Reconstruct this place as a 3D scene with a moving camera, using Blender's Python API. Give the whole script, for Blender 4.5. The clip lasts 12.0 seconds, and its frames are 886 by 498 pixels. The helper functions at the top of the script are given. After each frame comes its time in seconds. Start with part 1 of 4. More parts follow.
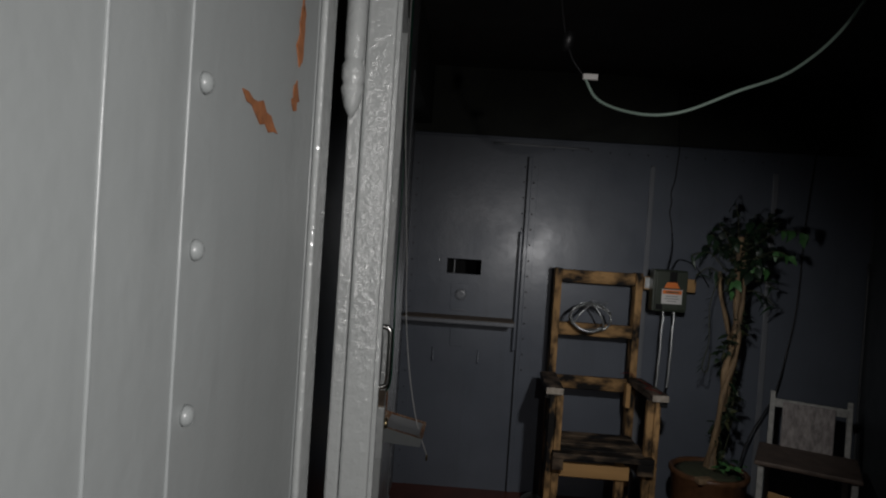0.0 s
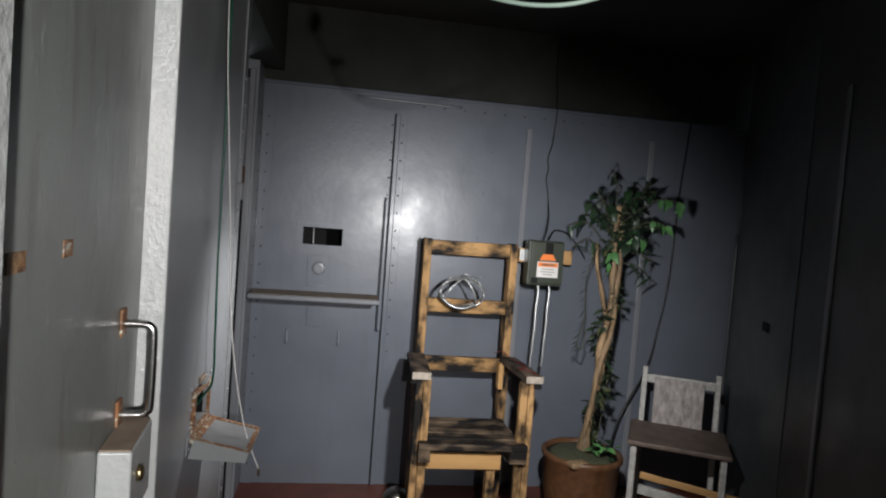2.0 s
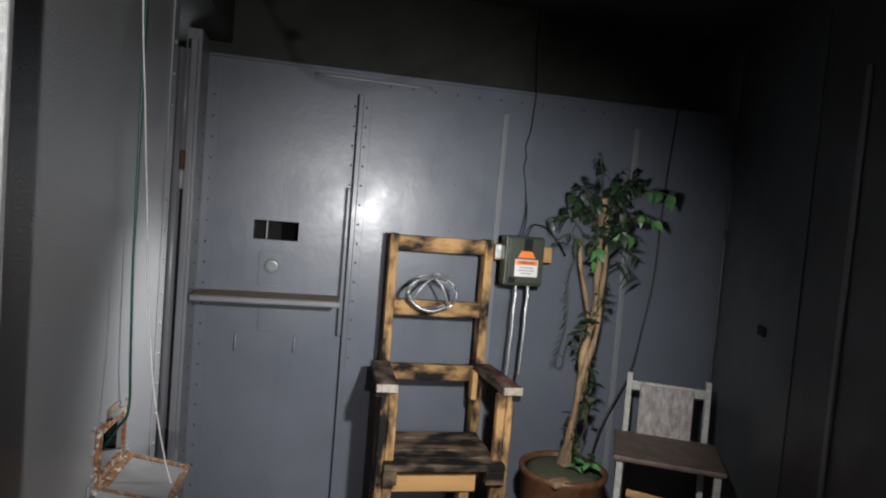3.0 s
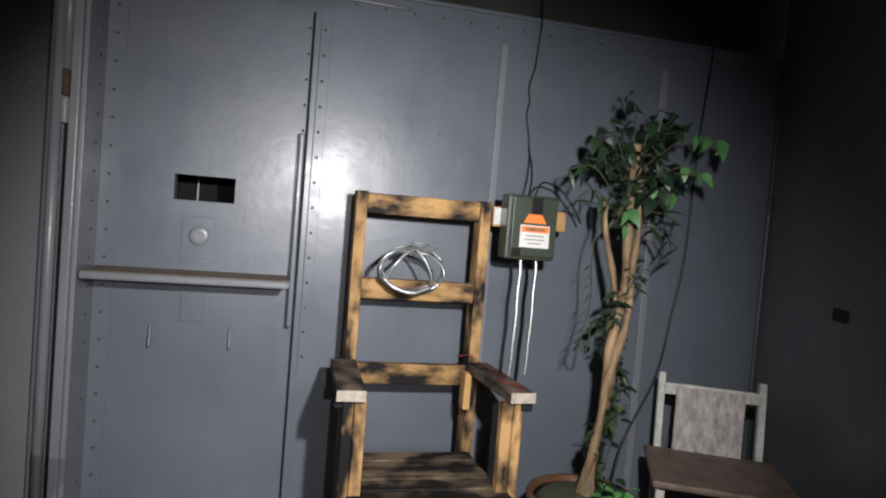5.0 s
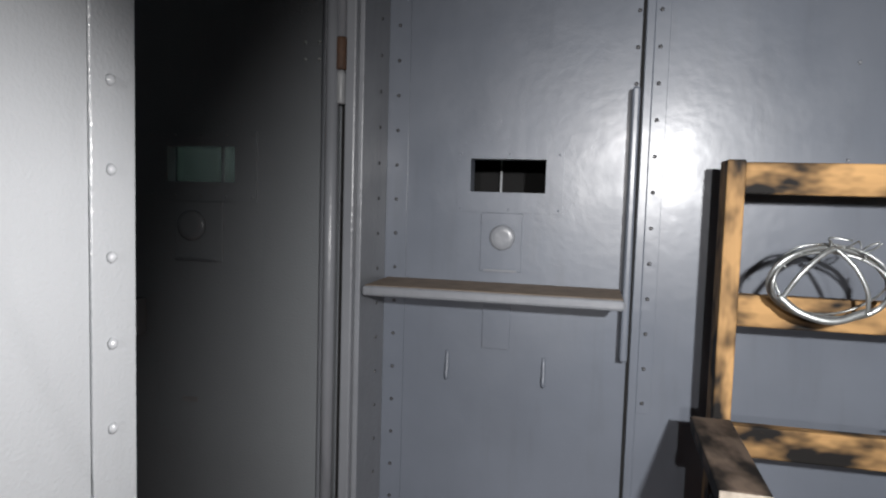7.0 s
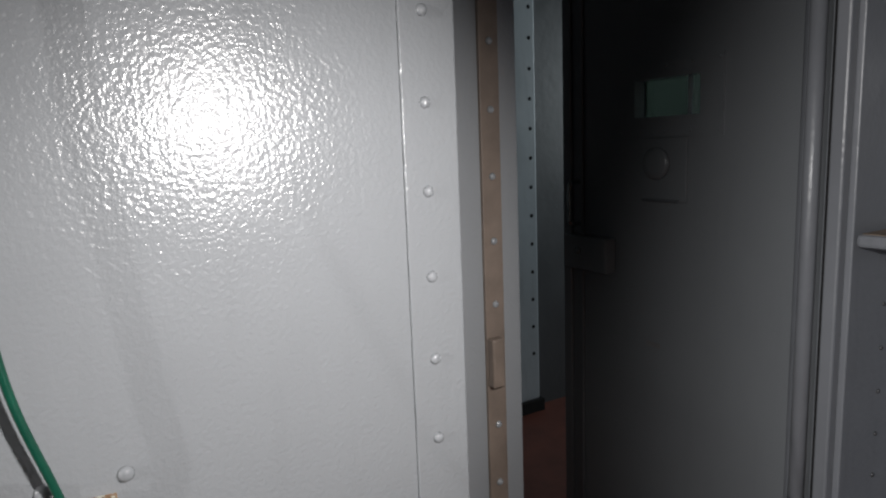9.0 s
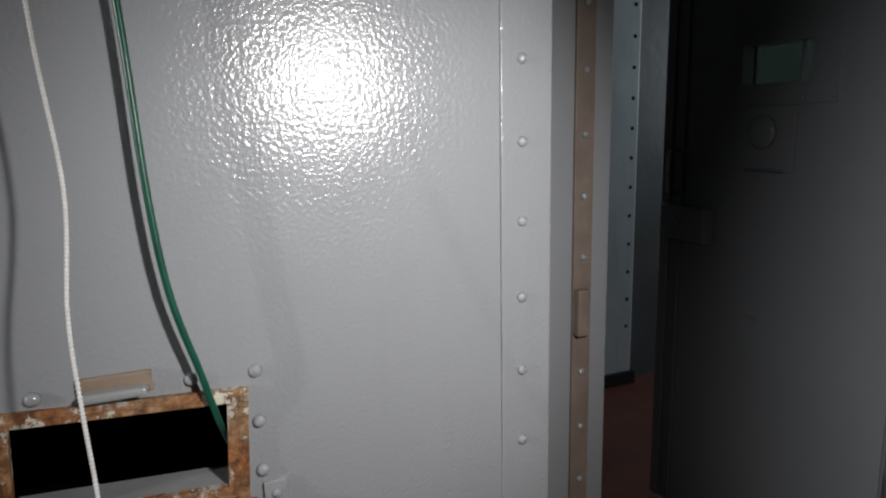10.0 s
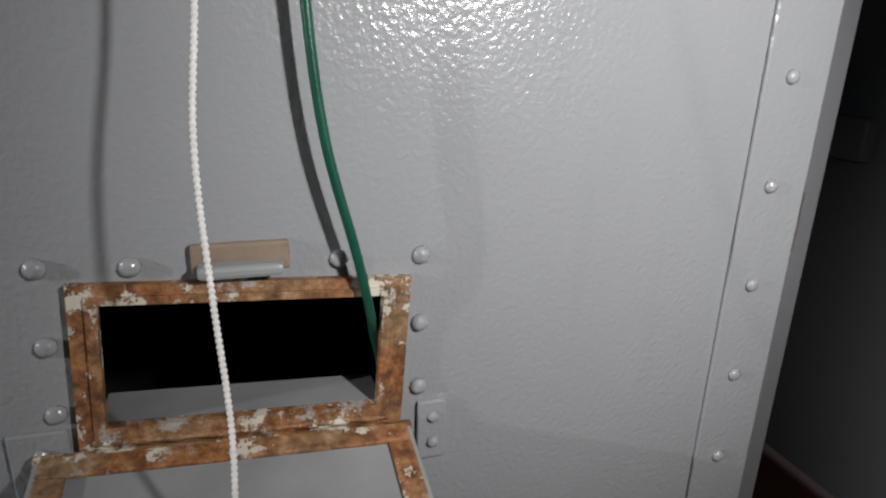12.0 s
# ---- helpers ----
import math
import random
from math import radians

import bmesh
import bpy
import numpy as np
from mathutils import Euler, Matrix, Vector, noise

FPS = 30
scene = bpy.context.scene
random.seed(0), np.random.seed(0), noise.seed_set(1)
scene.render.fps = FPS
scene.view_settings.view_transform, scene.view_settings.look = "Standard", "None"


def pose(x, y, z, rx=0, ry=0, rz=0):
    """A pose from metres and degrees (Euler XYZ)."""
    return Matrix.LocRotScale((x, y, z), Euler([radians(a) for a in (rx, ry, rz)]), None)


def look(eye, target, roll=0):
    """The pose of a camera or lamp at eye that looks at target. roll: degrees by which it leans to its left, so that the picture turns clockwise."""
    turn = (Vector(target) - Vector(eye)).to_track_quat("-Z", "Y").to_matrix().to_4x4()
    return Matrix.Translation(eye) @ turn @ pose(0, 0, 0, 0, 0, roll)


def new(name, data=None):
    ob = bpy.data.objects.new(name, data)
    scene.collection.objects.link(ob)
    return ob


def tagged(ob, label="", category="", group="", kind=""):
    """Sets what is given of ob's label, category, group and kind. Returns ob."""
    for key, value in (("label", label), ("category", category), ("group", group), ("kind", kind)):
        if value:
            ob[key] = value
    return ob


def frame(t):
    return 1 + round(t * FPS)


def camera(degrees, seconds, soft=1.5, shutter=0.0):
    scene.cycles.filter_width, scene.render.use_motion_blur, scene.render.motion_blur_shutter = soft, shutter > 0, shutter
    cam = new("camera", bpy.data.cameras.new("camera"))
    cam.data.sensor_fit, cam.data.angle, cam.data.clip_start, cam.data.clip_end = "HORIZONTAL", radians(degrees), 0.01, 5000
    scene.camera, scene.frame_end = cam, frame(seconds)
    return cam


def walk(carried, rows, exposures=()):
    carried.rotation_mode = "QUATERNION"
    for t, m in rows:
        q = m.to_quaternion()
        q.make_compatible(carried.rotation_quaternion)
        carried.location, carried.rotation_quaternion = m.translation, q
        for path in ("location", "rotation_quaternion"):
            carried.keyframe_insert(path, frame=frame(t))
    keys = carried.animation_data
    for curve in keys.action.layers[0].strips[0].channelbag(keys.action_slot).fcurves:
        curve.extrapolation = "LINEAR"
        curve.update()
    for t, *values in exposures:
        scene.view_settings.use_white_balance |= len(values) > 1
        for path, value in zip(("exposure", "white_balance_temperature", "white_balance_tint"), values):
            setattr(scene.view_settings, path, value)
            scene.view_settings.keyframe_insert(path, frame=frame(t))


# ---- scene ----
cam = camera(68.5, 12.0, 2.1)
PATH = [
    (0, (0.277, -0.035, 1.588), (0.203, 1.963, 1.552), 3.8),
    (0.5, (0.275, -0.011, 1.585), (0.48, 1.978, 1.548), 4.4),
    (1, (0.304, 0.08, 1.559), (0.571, 2.062, 1.498), 4.4),
    (1.5, (0.369, 0.243, 1.564), (0.647, 2.222, 1.491), 4.3),
    (2, (0.384, 0.399, 1.57), (0.686, 2.374, 1.473), 4.4),
    (2.5, (0.377, 0.559, 1.584), (0.744, 2.522, 1.476), 4.5),
    (3, (0.42, 0.743, 1.569), (0.829, 2.697, 1.458), 4.7),
    (3.2, (0.45, 0.815, 1.563), (0.874, 2.766, 1.453), 5.0),
    (4.8, (0.525, 1.403, 1.368), (1.035, 3.335, 1.279), 4.8),
    (5, (0.543, 1.479, 1.361), (1.037, 3.415, 1.278), 4.7),
    (5.5, (0.603, 1.66, 1.351), (0.911, 3.634, 1.261), 4.2),
    (6, (0.549, 1.837, 1.348), (0.68, 3.83, 1.236), 3.6),
    (6.5, (0.47, 2.049, 1.351), (0.428, 4.045, 1.225), 3.0),
    (7, (0.494, 2.21, 1.333), (0.066, 4.158, 1.187), 1.7),
    (7.2, (0.56, 2.288, 1.336), (-0.128, 4.16, 1.184), 1.0),
    (8.8, (0.59, 2.465, 1.311), (-1.032, 3.597, 1.015), -1.7),
    (9, (0.606, 2.459, 1.309), (-1.089, 3.474, 1.001), -2.2),
    (9.5, (0.652, 2.447, 1.304), (-1.139, 3.264, 0.953), -2.3),
    (10, (0.671, 2.429, 1.286), (-1.146, 3.174, 0.907), -1.3),
    (10.5, (0.673, 2.42, 1.264), (-1.153, 3.113, 0.832), -0.5),
    (11, (0.583, 2.382, 1.232), (-1.228, 3.06, 0.723), 0.6),
    (11.5, (0.473, 2.364, 1.199), (-1.33, 2.987, 0.599), 1.3),
    (12, (0.446, 2.359, 1.198), (-1.354, 2.954, 0.561), 2.0),
]
EXPOSURES = [(0, -1.65), (0.5, -0.75), (0.8, -0.25), (1.0, 0.0), (1.5, 0.5), (3.2, 0.75), (5.0, 1.05), (6.0, 1.1), (7.2, 1.2), (8.8, 0.7), (9.5, 0.55), (10.0, 0.48), (11.0, 0.55), (12, 0.66)]
walk(cam, [(t, look(eye, target, roll)) for t, eye, target, roll in PATH], EXPOSURES)

# ---- light: three fixed spots stand in for the walker's torch, the room's only lamp; daylight reaches the corridor ----
world = bpy.data.worlds.new("world")
scene.world = world
world.use_nodes = True
wn = world.node_tree
sky = wn.nodes.new("ShaderNodeTexSky")
sky.sky_type, sky.sun_disc = "NISHITA", False
sky.sun_elevation, sky.sun_rotation = radians(35), radians(20)
wn.links.new(sky.outputs[0], wn.nodes["Background"].inputs[0])
wn.nodes["Background"].inputs[1].default_value = 0.1


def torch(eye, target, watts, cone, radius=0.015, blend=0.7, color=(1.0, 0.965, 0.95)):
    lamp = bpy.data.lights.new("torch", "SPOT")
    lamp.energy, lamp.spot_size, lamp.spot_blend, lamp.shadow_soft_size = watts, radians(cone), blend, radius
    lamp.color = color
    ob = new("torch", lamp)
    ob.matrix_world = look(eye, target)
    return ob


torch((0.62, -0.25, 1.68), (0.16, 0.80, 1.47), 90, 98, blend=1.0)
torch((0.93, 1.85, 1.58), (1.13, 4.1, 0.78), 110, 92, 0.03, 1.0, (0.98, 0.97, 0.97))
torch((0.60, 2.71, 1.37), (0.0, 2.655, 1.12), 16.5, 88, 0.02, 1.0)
# area lamp added at an unseen corridor window, to light the sheet
day = bpy.data.lights.new("unseen_window_daylight", "AREA")
day.shape, day.size, day.size_y, day.energy, day.color = "RECTANGLE", 0.8, 1.0, 10.0, (0.85, 0.95, 1.0)
new("unseen_window_daylight", day).matrix_world = look((-1.0, 6.12, 1.65), (-1.0, 4.0, 1.4))


# ---- materials ----
def mat(name):
    m = bpy.data.materials.new(name)
    m.use_nodes = True
    nt = m.node_tree
    return m, nt, nt.nodes["Principled BSDF"]


def tex(nt, kind, scale, detail=2.0, rough=0.5, stretch=None):
    co = nt.nodes.new("ShaderNodeTexCoord")
    out = co.outputs["Object"]
    if stretch:
        mp = nt.nodes.new("ShaderNodeMapping")
        mp.inputs["Scale"].default_value = stretch
        nt.links.new(out, mp.inputs[0])
        out = mp.outputs[0]
    t = nt.nodes.new(kind)
    t.inputs["Scale"].default_value = scale
    if kind == "ShaderNodeTexNoise":
        t.inputs["Detail"].default_value, t.inputs["Roughness"].default_value = detail, rough
    nt.links.new(out, t.inputs["Vector"])
    return t.outputs[0]


def ramp(nt, fac, stops):
    r = nt.nodes.new("ShaderNodeValToRGB")
    e = r.color_ramp.elements
    while len(e) < len(stops):
        e.new(0.5)
    for el, (p, c) in zip(e, stops):
        el.position = p
        el.color = (*c, 1) if len(c) == 3 else c
    nt.links.new(fac, r.inputs[0])
    return r.outputs[0]


def mixc(nt, fac, a, b):
    mx = nt.nodes.new("ShaderNodeMix")
    mx.data_type = "RGBA"
    for sock, v in ((0, fac), (6, a), (7, b)):
        if isinstance(v, (tuple, float, int)):
            mx.inputs[sock].default_value = (*v, 1) if isinstance(v, tuple) else v
        else:
            nt.links.new(v, mx.inputs[sock])
    return mx.outputs[2]


def bump(nt, bsdf, heights):
    prev = None
    for h, strength, dist in heights:
        b = nt.nodes.new("ShaderNodeBump")
        b.inputs["Strength"].default_value, b.inputs["Distance"].default_value = strength, dist
        nt.links.new(h, b.inputs["Height"])
        if prev:
            nt.links.new(prev, b.inputs["Normal"])
        prev = b.outputs[0]
    nt.links.new(prev, bsdf.inputs["Normal"])


def g3(v):
    return (v, v, v)


def enamel(name, base, rough, peel=0.25, chips=0.0, streak=0.15, scale=90, grime=(0.05, 0.05, 0.045), low=0.25, drips=0.0, lumps=0.0, fade=0.8):
    """Brushed gloss enamel on steel: orange peel, brush streaks, smears of grime, a few rust chips."""
    m, nt, b = mat(name)
    big = tex(nt, "ShaderNodeTexNoise", 2.3, 4, 0.6)
    brush = tex(nt, "ShaderNodeTexNoise", 26, 3, 0.6, (1, 1, 0.12))
    col = mixc(nt, ramp(nt, big, [(0.3, g3(0)), (0.75, g3(1))]), base, tuple(c * fade for c in base))
    col = mixc(nt, ramp(nt, brush, [(0.55, g3(0)), (0.8, g3(streak))]), col, grime)
    if chips:
        ch = tex(nt, "ShaderNodeTexNoise", 9, 6, 0.62)
        col = mixc(nt, ramp(nt, ch, [(1 - chips, g3(0)), (1 - chips + 0.012, g3(1))]), col, (0.26, 0.09, 0.03))
    nt.links.new(col, b.inputs["Base Color"])
    sm = tex(nt, "ShaderNodeTexNoise", 5, 4, 0.6)
    rr = ramp(nt, sm, [(0.35, g3(rough * 0.85)), (0.7, g3(min(1, rough * 1.25)))])
    nt.links.new(rr, b.inputs["Roughness"])
    pl = tex(nt, "ShaderNodeTexNoise", scale, 2, 0.5)
    pl2 = tex(nt, "ShaderNodeTexNoise", 14, 2, 0.5)
    heights = [(pl2, low, 0.006), (pl, peel, 0.004)]
    if drips:
        runs = tex(nt, "ShaderNodeTexNoise", 34, 3, 0.55, (1, 1, 0.5))
        heights.append((ramp(nt, runs, [(0.58, g3(0)), (0.72, g3(1))]), drips, 0.006))
    if lumps:
        blister = tex(nt, "ShaderNodeTexNoise", 120, 4, 0.7)
        heights.append((ramp(nt, blister, [(0.45, g3(0)), (0.7, g3(1))]), lumps, 0.004))
    bump(nt, b, heights)
    b.inputs["IOR"].default_value = 1.5
    return m


def plain(name, base, rough=0.6, metal=0.0, vary=0.3, scale=12, bumpy=0.2, stretch=None):
    m, nt, b = mat(name)
    n = tex(nt, "ShaderNodeTexNoise", scale, 5, 0.6, stretch)
    col = mixc(nt, ramp(nt, n, [(0.3, g3(0)), (0.7, g3(1))]), tuple(c * (1 - vary) for c in base), base)
    nt.links.new(col, b.inputs["Base Color"])
    b.inputs["Roughness"].default_value, b.inputs["Metallic"].default_value = rough, metal
    fine = tex(nt, "ShaderNodeTexNoise", scale * 8, 3, 0.5, stretch)
    bump(nt, b, [(fine, bumpy, 0.002)])
    return m


def charred(name, base, stretch, cut=0.5):
    """Pine scorched with a blowtorch: grain along one axis, soft black burns."""
    m, nt, b = mat(name)
    grain = tex(nt, "ShaderNodeTexNoise", 14, 5, 0.6, stretch)
    burn = tex(nt, "ShaderNodeTexNoise", 11, 3, 0.55, tuple(0.5 if s < 1 else 1.0 for s in stretch))
    wood = mixc(nt, ramp(nt, grain, [(0.3, g3(0)), (0.7, g3(1))]), tuple(c * 0.55 for c in base), base)
    col = mixc(nt, ramp(nt, burn, [(cut - 0.08, g3(0)), (cut + 0.02, g3(0.6)), (cut + 0.1, g3(1))]), wood, (0.006, 0.005, 0.0045))
    nt.links.new(col, b.inputs["Base Color"])
    b.inputs["Roughness"].default_value = 0.72
    b.inputs["Specular IOR Level"].default_value = 0.3
    bump(nt, b, [(grain, 0.35, 0.003)])
    return m


def rusty(name):
    m, nt, b = mat(name)
    n1 = tex(nt, "ShaderNodeTexNoise", 85, 8, 0.72)
    n2 = tex(nt, "ShaderNodeTexNoise", 26, 8, 0.74)
    wide = tex(nt, "ShaderNodeTexNoise", 11, 4, 0.6)
    rust = ramp(nt, n1, [(0.32, (0.045, 0.02, 0.012)), (0.43, (0.14, 0.055, 0.022)), (0.54, (0.29, 0.12, 0.042)), (0.65, (0.38, 0.21, 0.10)), (0.76, (0.48, 0.37, 0.25))])
    ochre = ramp(nt, n1, [(0.34, (0.10, 0.055, 0.025)), (0.55, (0.26, 0.17, 0.09)), (0.72, (0.46, 0.38, 0.27))])
    rust = mixc(nt, ramp(nt, wide, [(0.42, g3(0)), (0.66, g3(1))]), rust, ochre)
    mask = ramp(nt, n2, [(0.57, g3(0)), (0.585, g3(1))])
    n3 = tex(nt, "ShaderNodeTexNoise", 15, 8, 0.74)
    grey = ramp(nt, n3, [(0.585, g3(0)), (0.62, g3(1))])
    nt.links.new(mixc(nt, grey, mixc(nt, mask, rust, (0.58, 0.55, 0.46)), (0.36, 0.36, 0.34)), b.inputs["Base Color"])
    b.inputs["Roughness"].default_value = 0.58
    bump(nt, b, [(n1, 0.55, 0.002), (mask, 0.7, 0.0014)])
    return m


M_WALL = enamel("grey_enamel", (0.30, 0.315, 0.33), 0.212, 0.23, 0.0, 0.05, 200, low=0.02, fade=0.88)
M_PLATE = enamel("pale_grey_enamel", (0.30, 0.32, 0.32), 0.33, 0.14, 0.262, 0.12, 60)
M_EDGE = enamel("worn_white_enamel", (0.45, 0.47, 0.465), 0.2, 0.5, 0.352, 0.12, 55, lumps=0.22)
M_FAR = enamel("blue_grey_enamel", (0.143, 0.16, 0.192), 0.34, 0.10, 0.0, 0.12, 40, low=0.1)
M_STRIP = enamel("grey_trim_enamel", (0.22, 0.23, 0.25), 0.33, 0.25, 0.24, 0.2, 60)
M_DOORF = enamel("grimy_green_grey_enamel", (0.2, 0.215, 0.205), 0.33, 0.12, 0.24, 0.7, 50, (0.075, 0.06, 0.045), 0.04, drips=0.14)
# much darker than the other steel: the walls' shade sits in this colour
M_RIGHT = enamel("shaded_grey_enamel", (0.085, 0.09, 0.095), 0.42, 0.15, 0.0, 0.2, 40)
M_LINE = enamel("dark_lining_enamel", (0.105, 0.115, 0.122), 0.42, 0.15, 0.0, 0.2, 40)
M_ENDG = plain("grey_end_grain", (0.46, 0.4, 0.33), 0.8, 0, 0.45, 40)
# one dark tone each for the upper wall and the ceiling
M_UPPER = plain("dark_plaster", (0.032, 0.034, 0.028), 0.8, 0, 0.5, 5)
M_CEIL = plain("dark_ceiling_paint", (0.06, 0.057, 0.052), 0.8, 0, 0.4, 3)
M_FLOOR = plain("red_oxide_floor_paint", (0.14, 0.042, 0.028), 0.5, 0, 0.45, 7)
M_RUST = rusty("rust_and_flaking_paint")
M_RUSTO = plain("bare_orange_rust", (0.4, 0.15, 0.055), 0.75, 0, 0.55, 45, 0.6)
M_BROWN = plain("brown_primer", (0.24, 0.19, 0.155), 0.55, 0, 0.3, 20)
M_DUST = plain("dusty_brown_top", (0.25, 0.19, 0.14), 0.8, 0, 0.35, 25)
# paints unlit hollows and gaps black; also serves parts that are black
M_BLACK = plain("black_shade_and_parts", (0.006, 0.006, 0.006), 0.9)
M_CHROME = plain("worn_chrome", (0.62, 0.62, 0.6), 0.22, 1.0, 0.25, 40)
M_STEEL = plain("galvanised_wire", (0.5, 0.52, 0.52), 0.38, 0.8, 0.3, 60)
M_BRASS = plain("dull_brass", (0.45, 0.36, 0.2), 0.35, 1.0, 0.3, 40)
M_BALL = plain("tarnished_steel", (0.36, 0.34, 0.29), 0.28, 1.0, 0.4, 14)
M_WOODV = charred("scorched_pine_upright", (0.56, 0.33, 0.14), (1, 1, 0.1), 0.49)
M_WOODH = charred("scorched_pine_rail", (0.55, 0.32, 0.13), (0.1, 1, 1), 0.45)
M_WOODA = charred("charred_pine_arm", (0.17, 0.125, 0.095), (1, 0.1, 1), 0.5)
M_SEAT = charred("charred_seat_slat", (0.2, 0.14, 0.09), (0.1, 1, 1), 0.47)
M_PINE = plain("raw_pine", (0.54, 0.31, 0.12), 0.55, 0, 0.3, 10, 0.3, (0.12, 1, 1))
M_WHITEW = plain("chipped_white_wood", (0.56, 0.55, 0.51), 0.6, 0, 0.45, 22, 0.4)
M_SEATB = plain("weathered_brown_seat", (0.16, 0.115, 0.09), 0.6, 0, 0.5, 14, 0.4)
M_CLOTH = plain("faded_canvas", (0.5, 0.45, 0.43), 0.9, 0, 0.6, 55, 0.7, (1, 1, 0.35))
M_GREEN = plain("olive_box_paint", (0.042, 0.052, 0.036), 0.42, 0, 0.25, 15)
M_LABELW = plain("label_white", (0.72, 0.70, 0.67), 0.5, 0, 0.08, 8)
M_LABELO = plain("label_orange", (0.85, 0.22, 0.04), 0.5, 0, 0.08, 8)
M_INK = plain("ink_grey", (0.3, 0.29, 0.29), 0.6)
M_RUSTD = plain("dark_old_rust", (0.10, 0.052, 0.03), 0.7, 0, 0.5, 50, 0.5)
M_BARK = plain("pale_bark", (0.36, 0.24, 0.13), 0.7, 0, 0.85, 24, 0.6, (1, 1, 0.25))
M_POT = plain("woven_brown_pot", (0.16, 0.075, 0.035), 0.4, 0, 0.5, 30, 0.5)
M_SOIL = plain("dry_moss", (0.07, 0.075, 0.04), 0.9, 0, 0.5, 40, 0.8)
M_ROPE = plain("white_cord", (0.82, 0.82, 0.80), 0.7, 0, 0.15, 60)
M_GCORD = plain("green_flex", (0.007, 0.085, 0.052), 0.35, 0, 0.3, 30)
M_PGREEN = plain("pale_green_flex", (0.35, 0.47, 0.40), 0.45, 0, 0.2, 30)
M_REDW = plain("dull_red_flex", (0.22, 0.02, 0.015), 0.5)
M_BCORD = plain("black_flex", (0.012, 0.012, 0.013), 0.45)
M_GREYM = plain("grey_painted_steel", (0.30, 0.31, 0.32), 0.4, 0, 0.3, 10)
M_SHEET = enamel("pale_sheet_metal", (0.42, 0.47, 0.5), 0.35, 0.15, 0.0, 0.2, 30)


def leafmat(name, stops):
    m, nt, b = mat(name)
    oi = nt.nodes.new("ShaderNodeObjectInfo")
    col = ramp(nt, oi.outputs["Random"], [(0.0, stops[0]), (1.0, stops[1])])
    nt.links.new(col, b.inputs["Base Color"])
    b.inputs["Roughness"].default_value = 0.42
    return m


M_RIVD = plain("dark_worn_rivet", (0.09, 0.09, 0.095), 0.4, 0.3, 0.4, 60)
M_LEAF = leafmat("dark_leaf", ((0.007, 0.014, 0.010), (0.022, 0.05, 0.022)))
M_LEAFB = leafmat("bright_leaf", ((0.05, 0.14, 0.045), (0.10, 0.26, 0.08)))
M_VINE, _nt, _b = mat("vine_leaf")
_geo = _nt.nodes.new("ShaderNodeNewGeometry")
_nt.links.new(ramp(_nt, _geo.outputs["Random Per Island"], [(0.0, (0.008, 0.014, 0.009)), (0.7, (0.022, 0.04, 0.018)), (1.0, (0.07, 0.075, 0.03))]), _b.inputs["Base Color"])
_b.inputs["Roughness"].default_value = 0.5
M_GLASS, _nt, _b = mat("window_glass")
_b.inputs["Transmission Weight"].default_value, _b.inputs["Roughness"].default_value = 1.0, 0.12
_b.inputs["Base Color"].default_value = (0.05, 0.075, 0.06, 1)


# ---- building blocks ----
def part(name, bm, material, parent=None, label=""):
    me = bpy.data.meshes.new(name)
    bm.to_mesh(me)
    bm.free()
    me.materials.append(material)
    ob = new(name, me)
    if parent:
        ob.parent = parent
    return tagged(ob, label)


def again(name, source, parent, m):
    """Another piece on the same mesh."""
    ob = new(name, source.data)
    ob.parent = parent
    ob.matrix_basis = m
    return ob


def thing(name, at, label, category, group="", kind=""):
    ob = new(name)
    ob.location = at
    bpy.context.view_layer.update()
    return tagged(ob, label, category, group, kind)


def box(bm, x0, x1, y0, y1, z0, z1, bev=0.0, m=None):
    v = [bm.verts.new((x, y, z)) for x in (x0, x1) for y in (y0, y1) for z in (z0, z1)]
    fs = [bm.faces.new([v[i] for i in q]) for q in ((0, 1, 3, 2), (4, 6, 7, 5), (0, 4, 5, 1), (2, 3, 7, 6), (0, 2, 6, 4), (1, 5, 7, 3))]
    if bev:
        es = list({e for f_ in fs for e in f_.edges})
        r = bmesh.ops.bevel(bm, geom=es, offset=bev, segments=2, profile=0.5, affect="EDGES")
        v = list({w for f_ in r["faces"] for w in f_.verts} | {w for w in v if w.is_valid})
    if m:
        bmesh.ops.transform(bm, matrix=m, verts=v)
    return bm


def bx(x0, x1, y0, y1, z0, z1, bev=0.0, m=None):
    return box(bmesh.new(), x0, x1, y0, y1, z0, z1, bev, m)


def holed(axis, d0, d1, us, vs, hole):
    """A slab with one opening. axis: the slab's normal. us, vs: its four breaks, the opening lies between the middle ones."""
    bm = bmesh.new()
    for i in range(3):
        for j in range(3):
            if (i, j) == (1, 1) and hole:
                continue
            a = (us[i], us[i + 1])
            c = (vs[j], vs[j + 1])
            if axis == "x":
                box(bm, d0, d1, *a, *c)
            else:
                box(bm, *a, d0, d1, *c)
    bmesh.ops.remove_doubles(bm, verts=bm.verts, dist=0.0001)
    seen = {}
    for fc in bm.faces:
        seen.setdefault(tuple(round(q, 4) for q in fc.calc_center_median()), []).append(fc)
    bmesh.ops.delete(bm, geom=[fc for fl in seen.values() if len(fl) > 1 for fc in fl], context="FACES")
    return bm


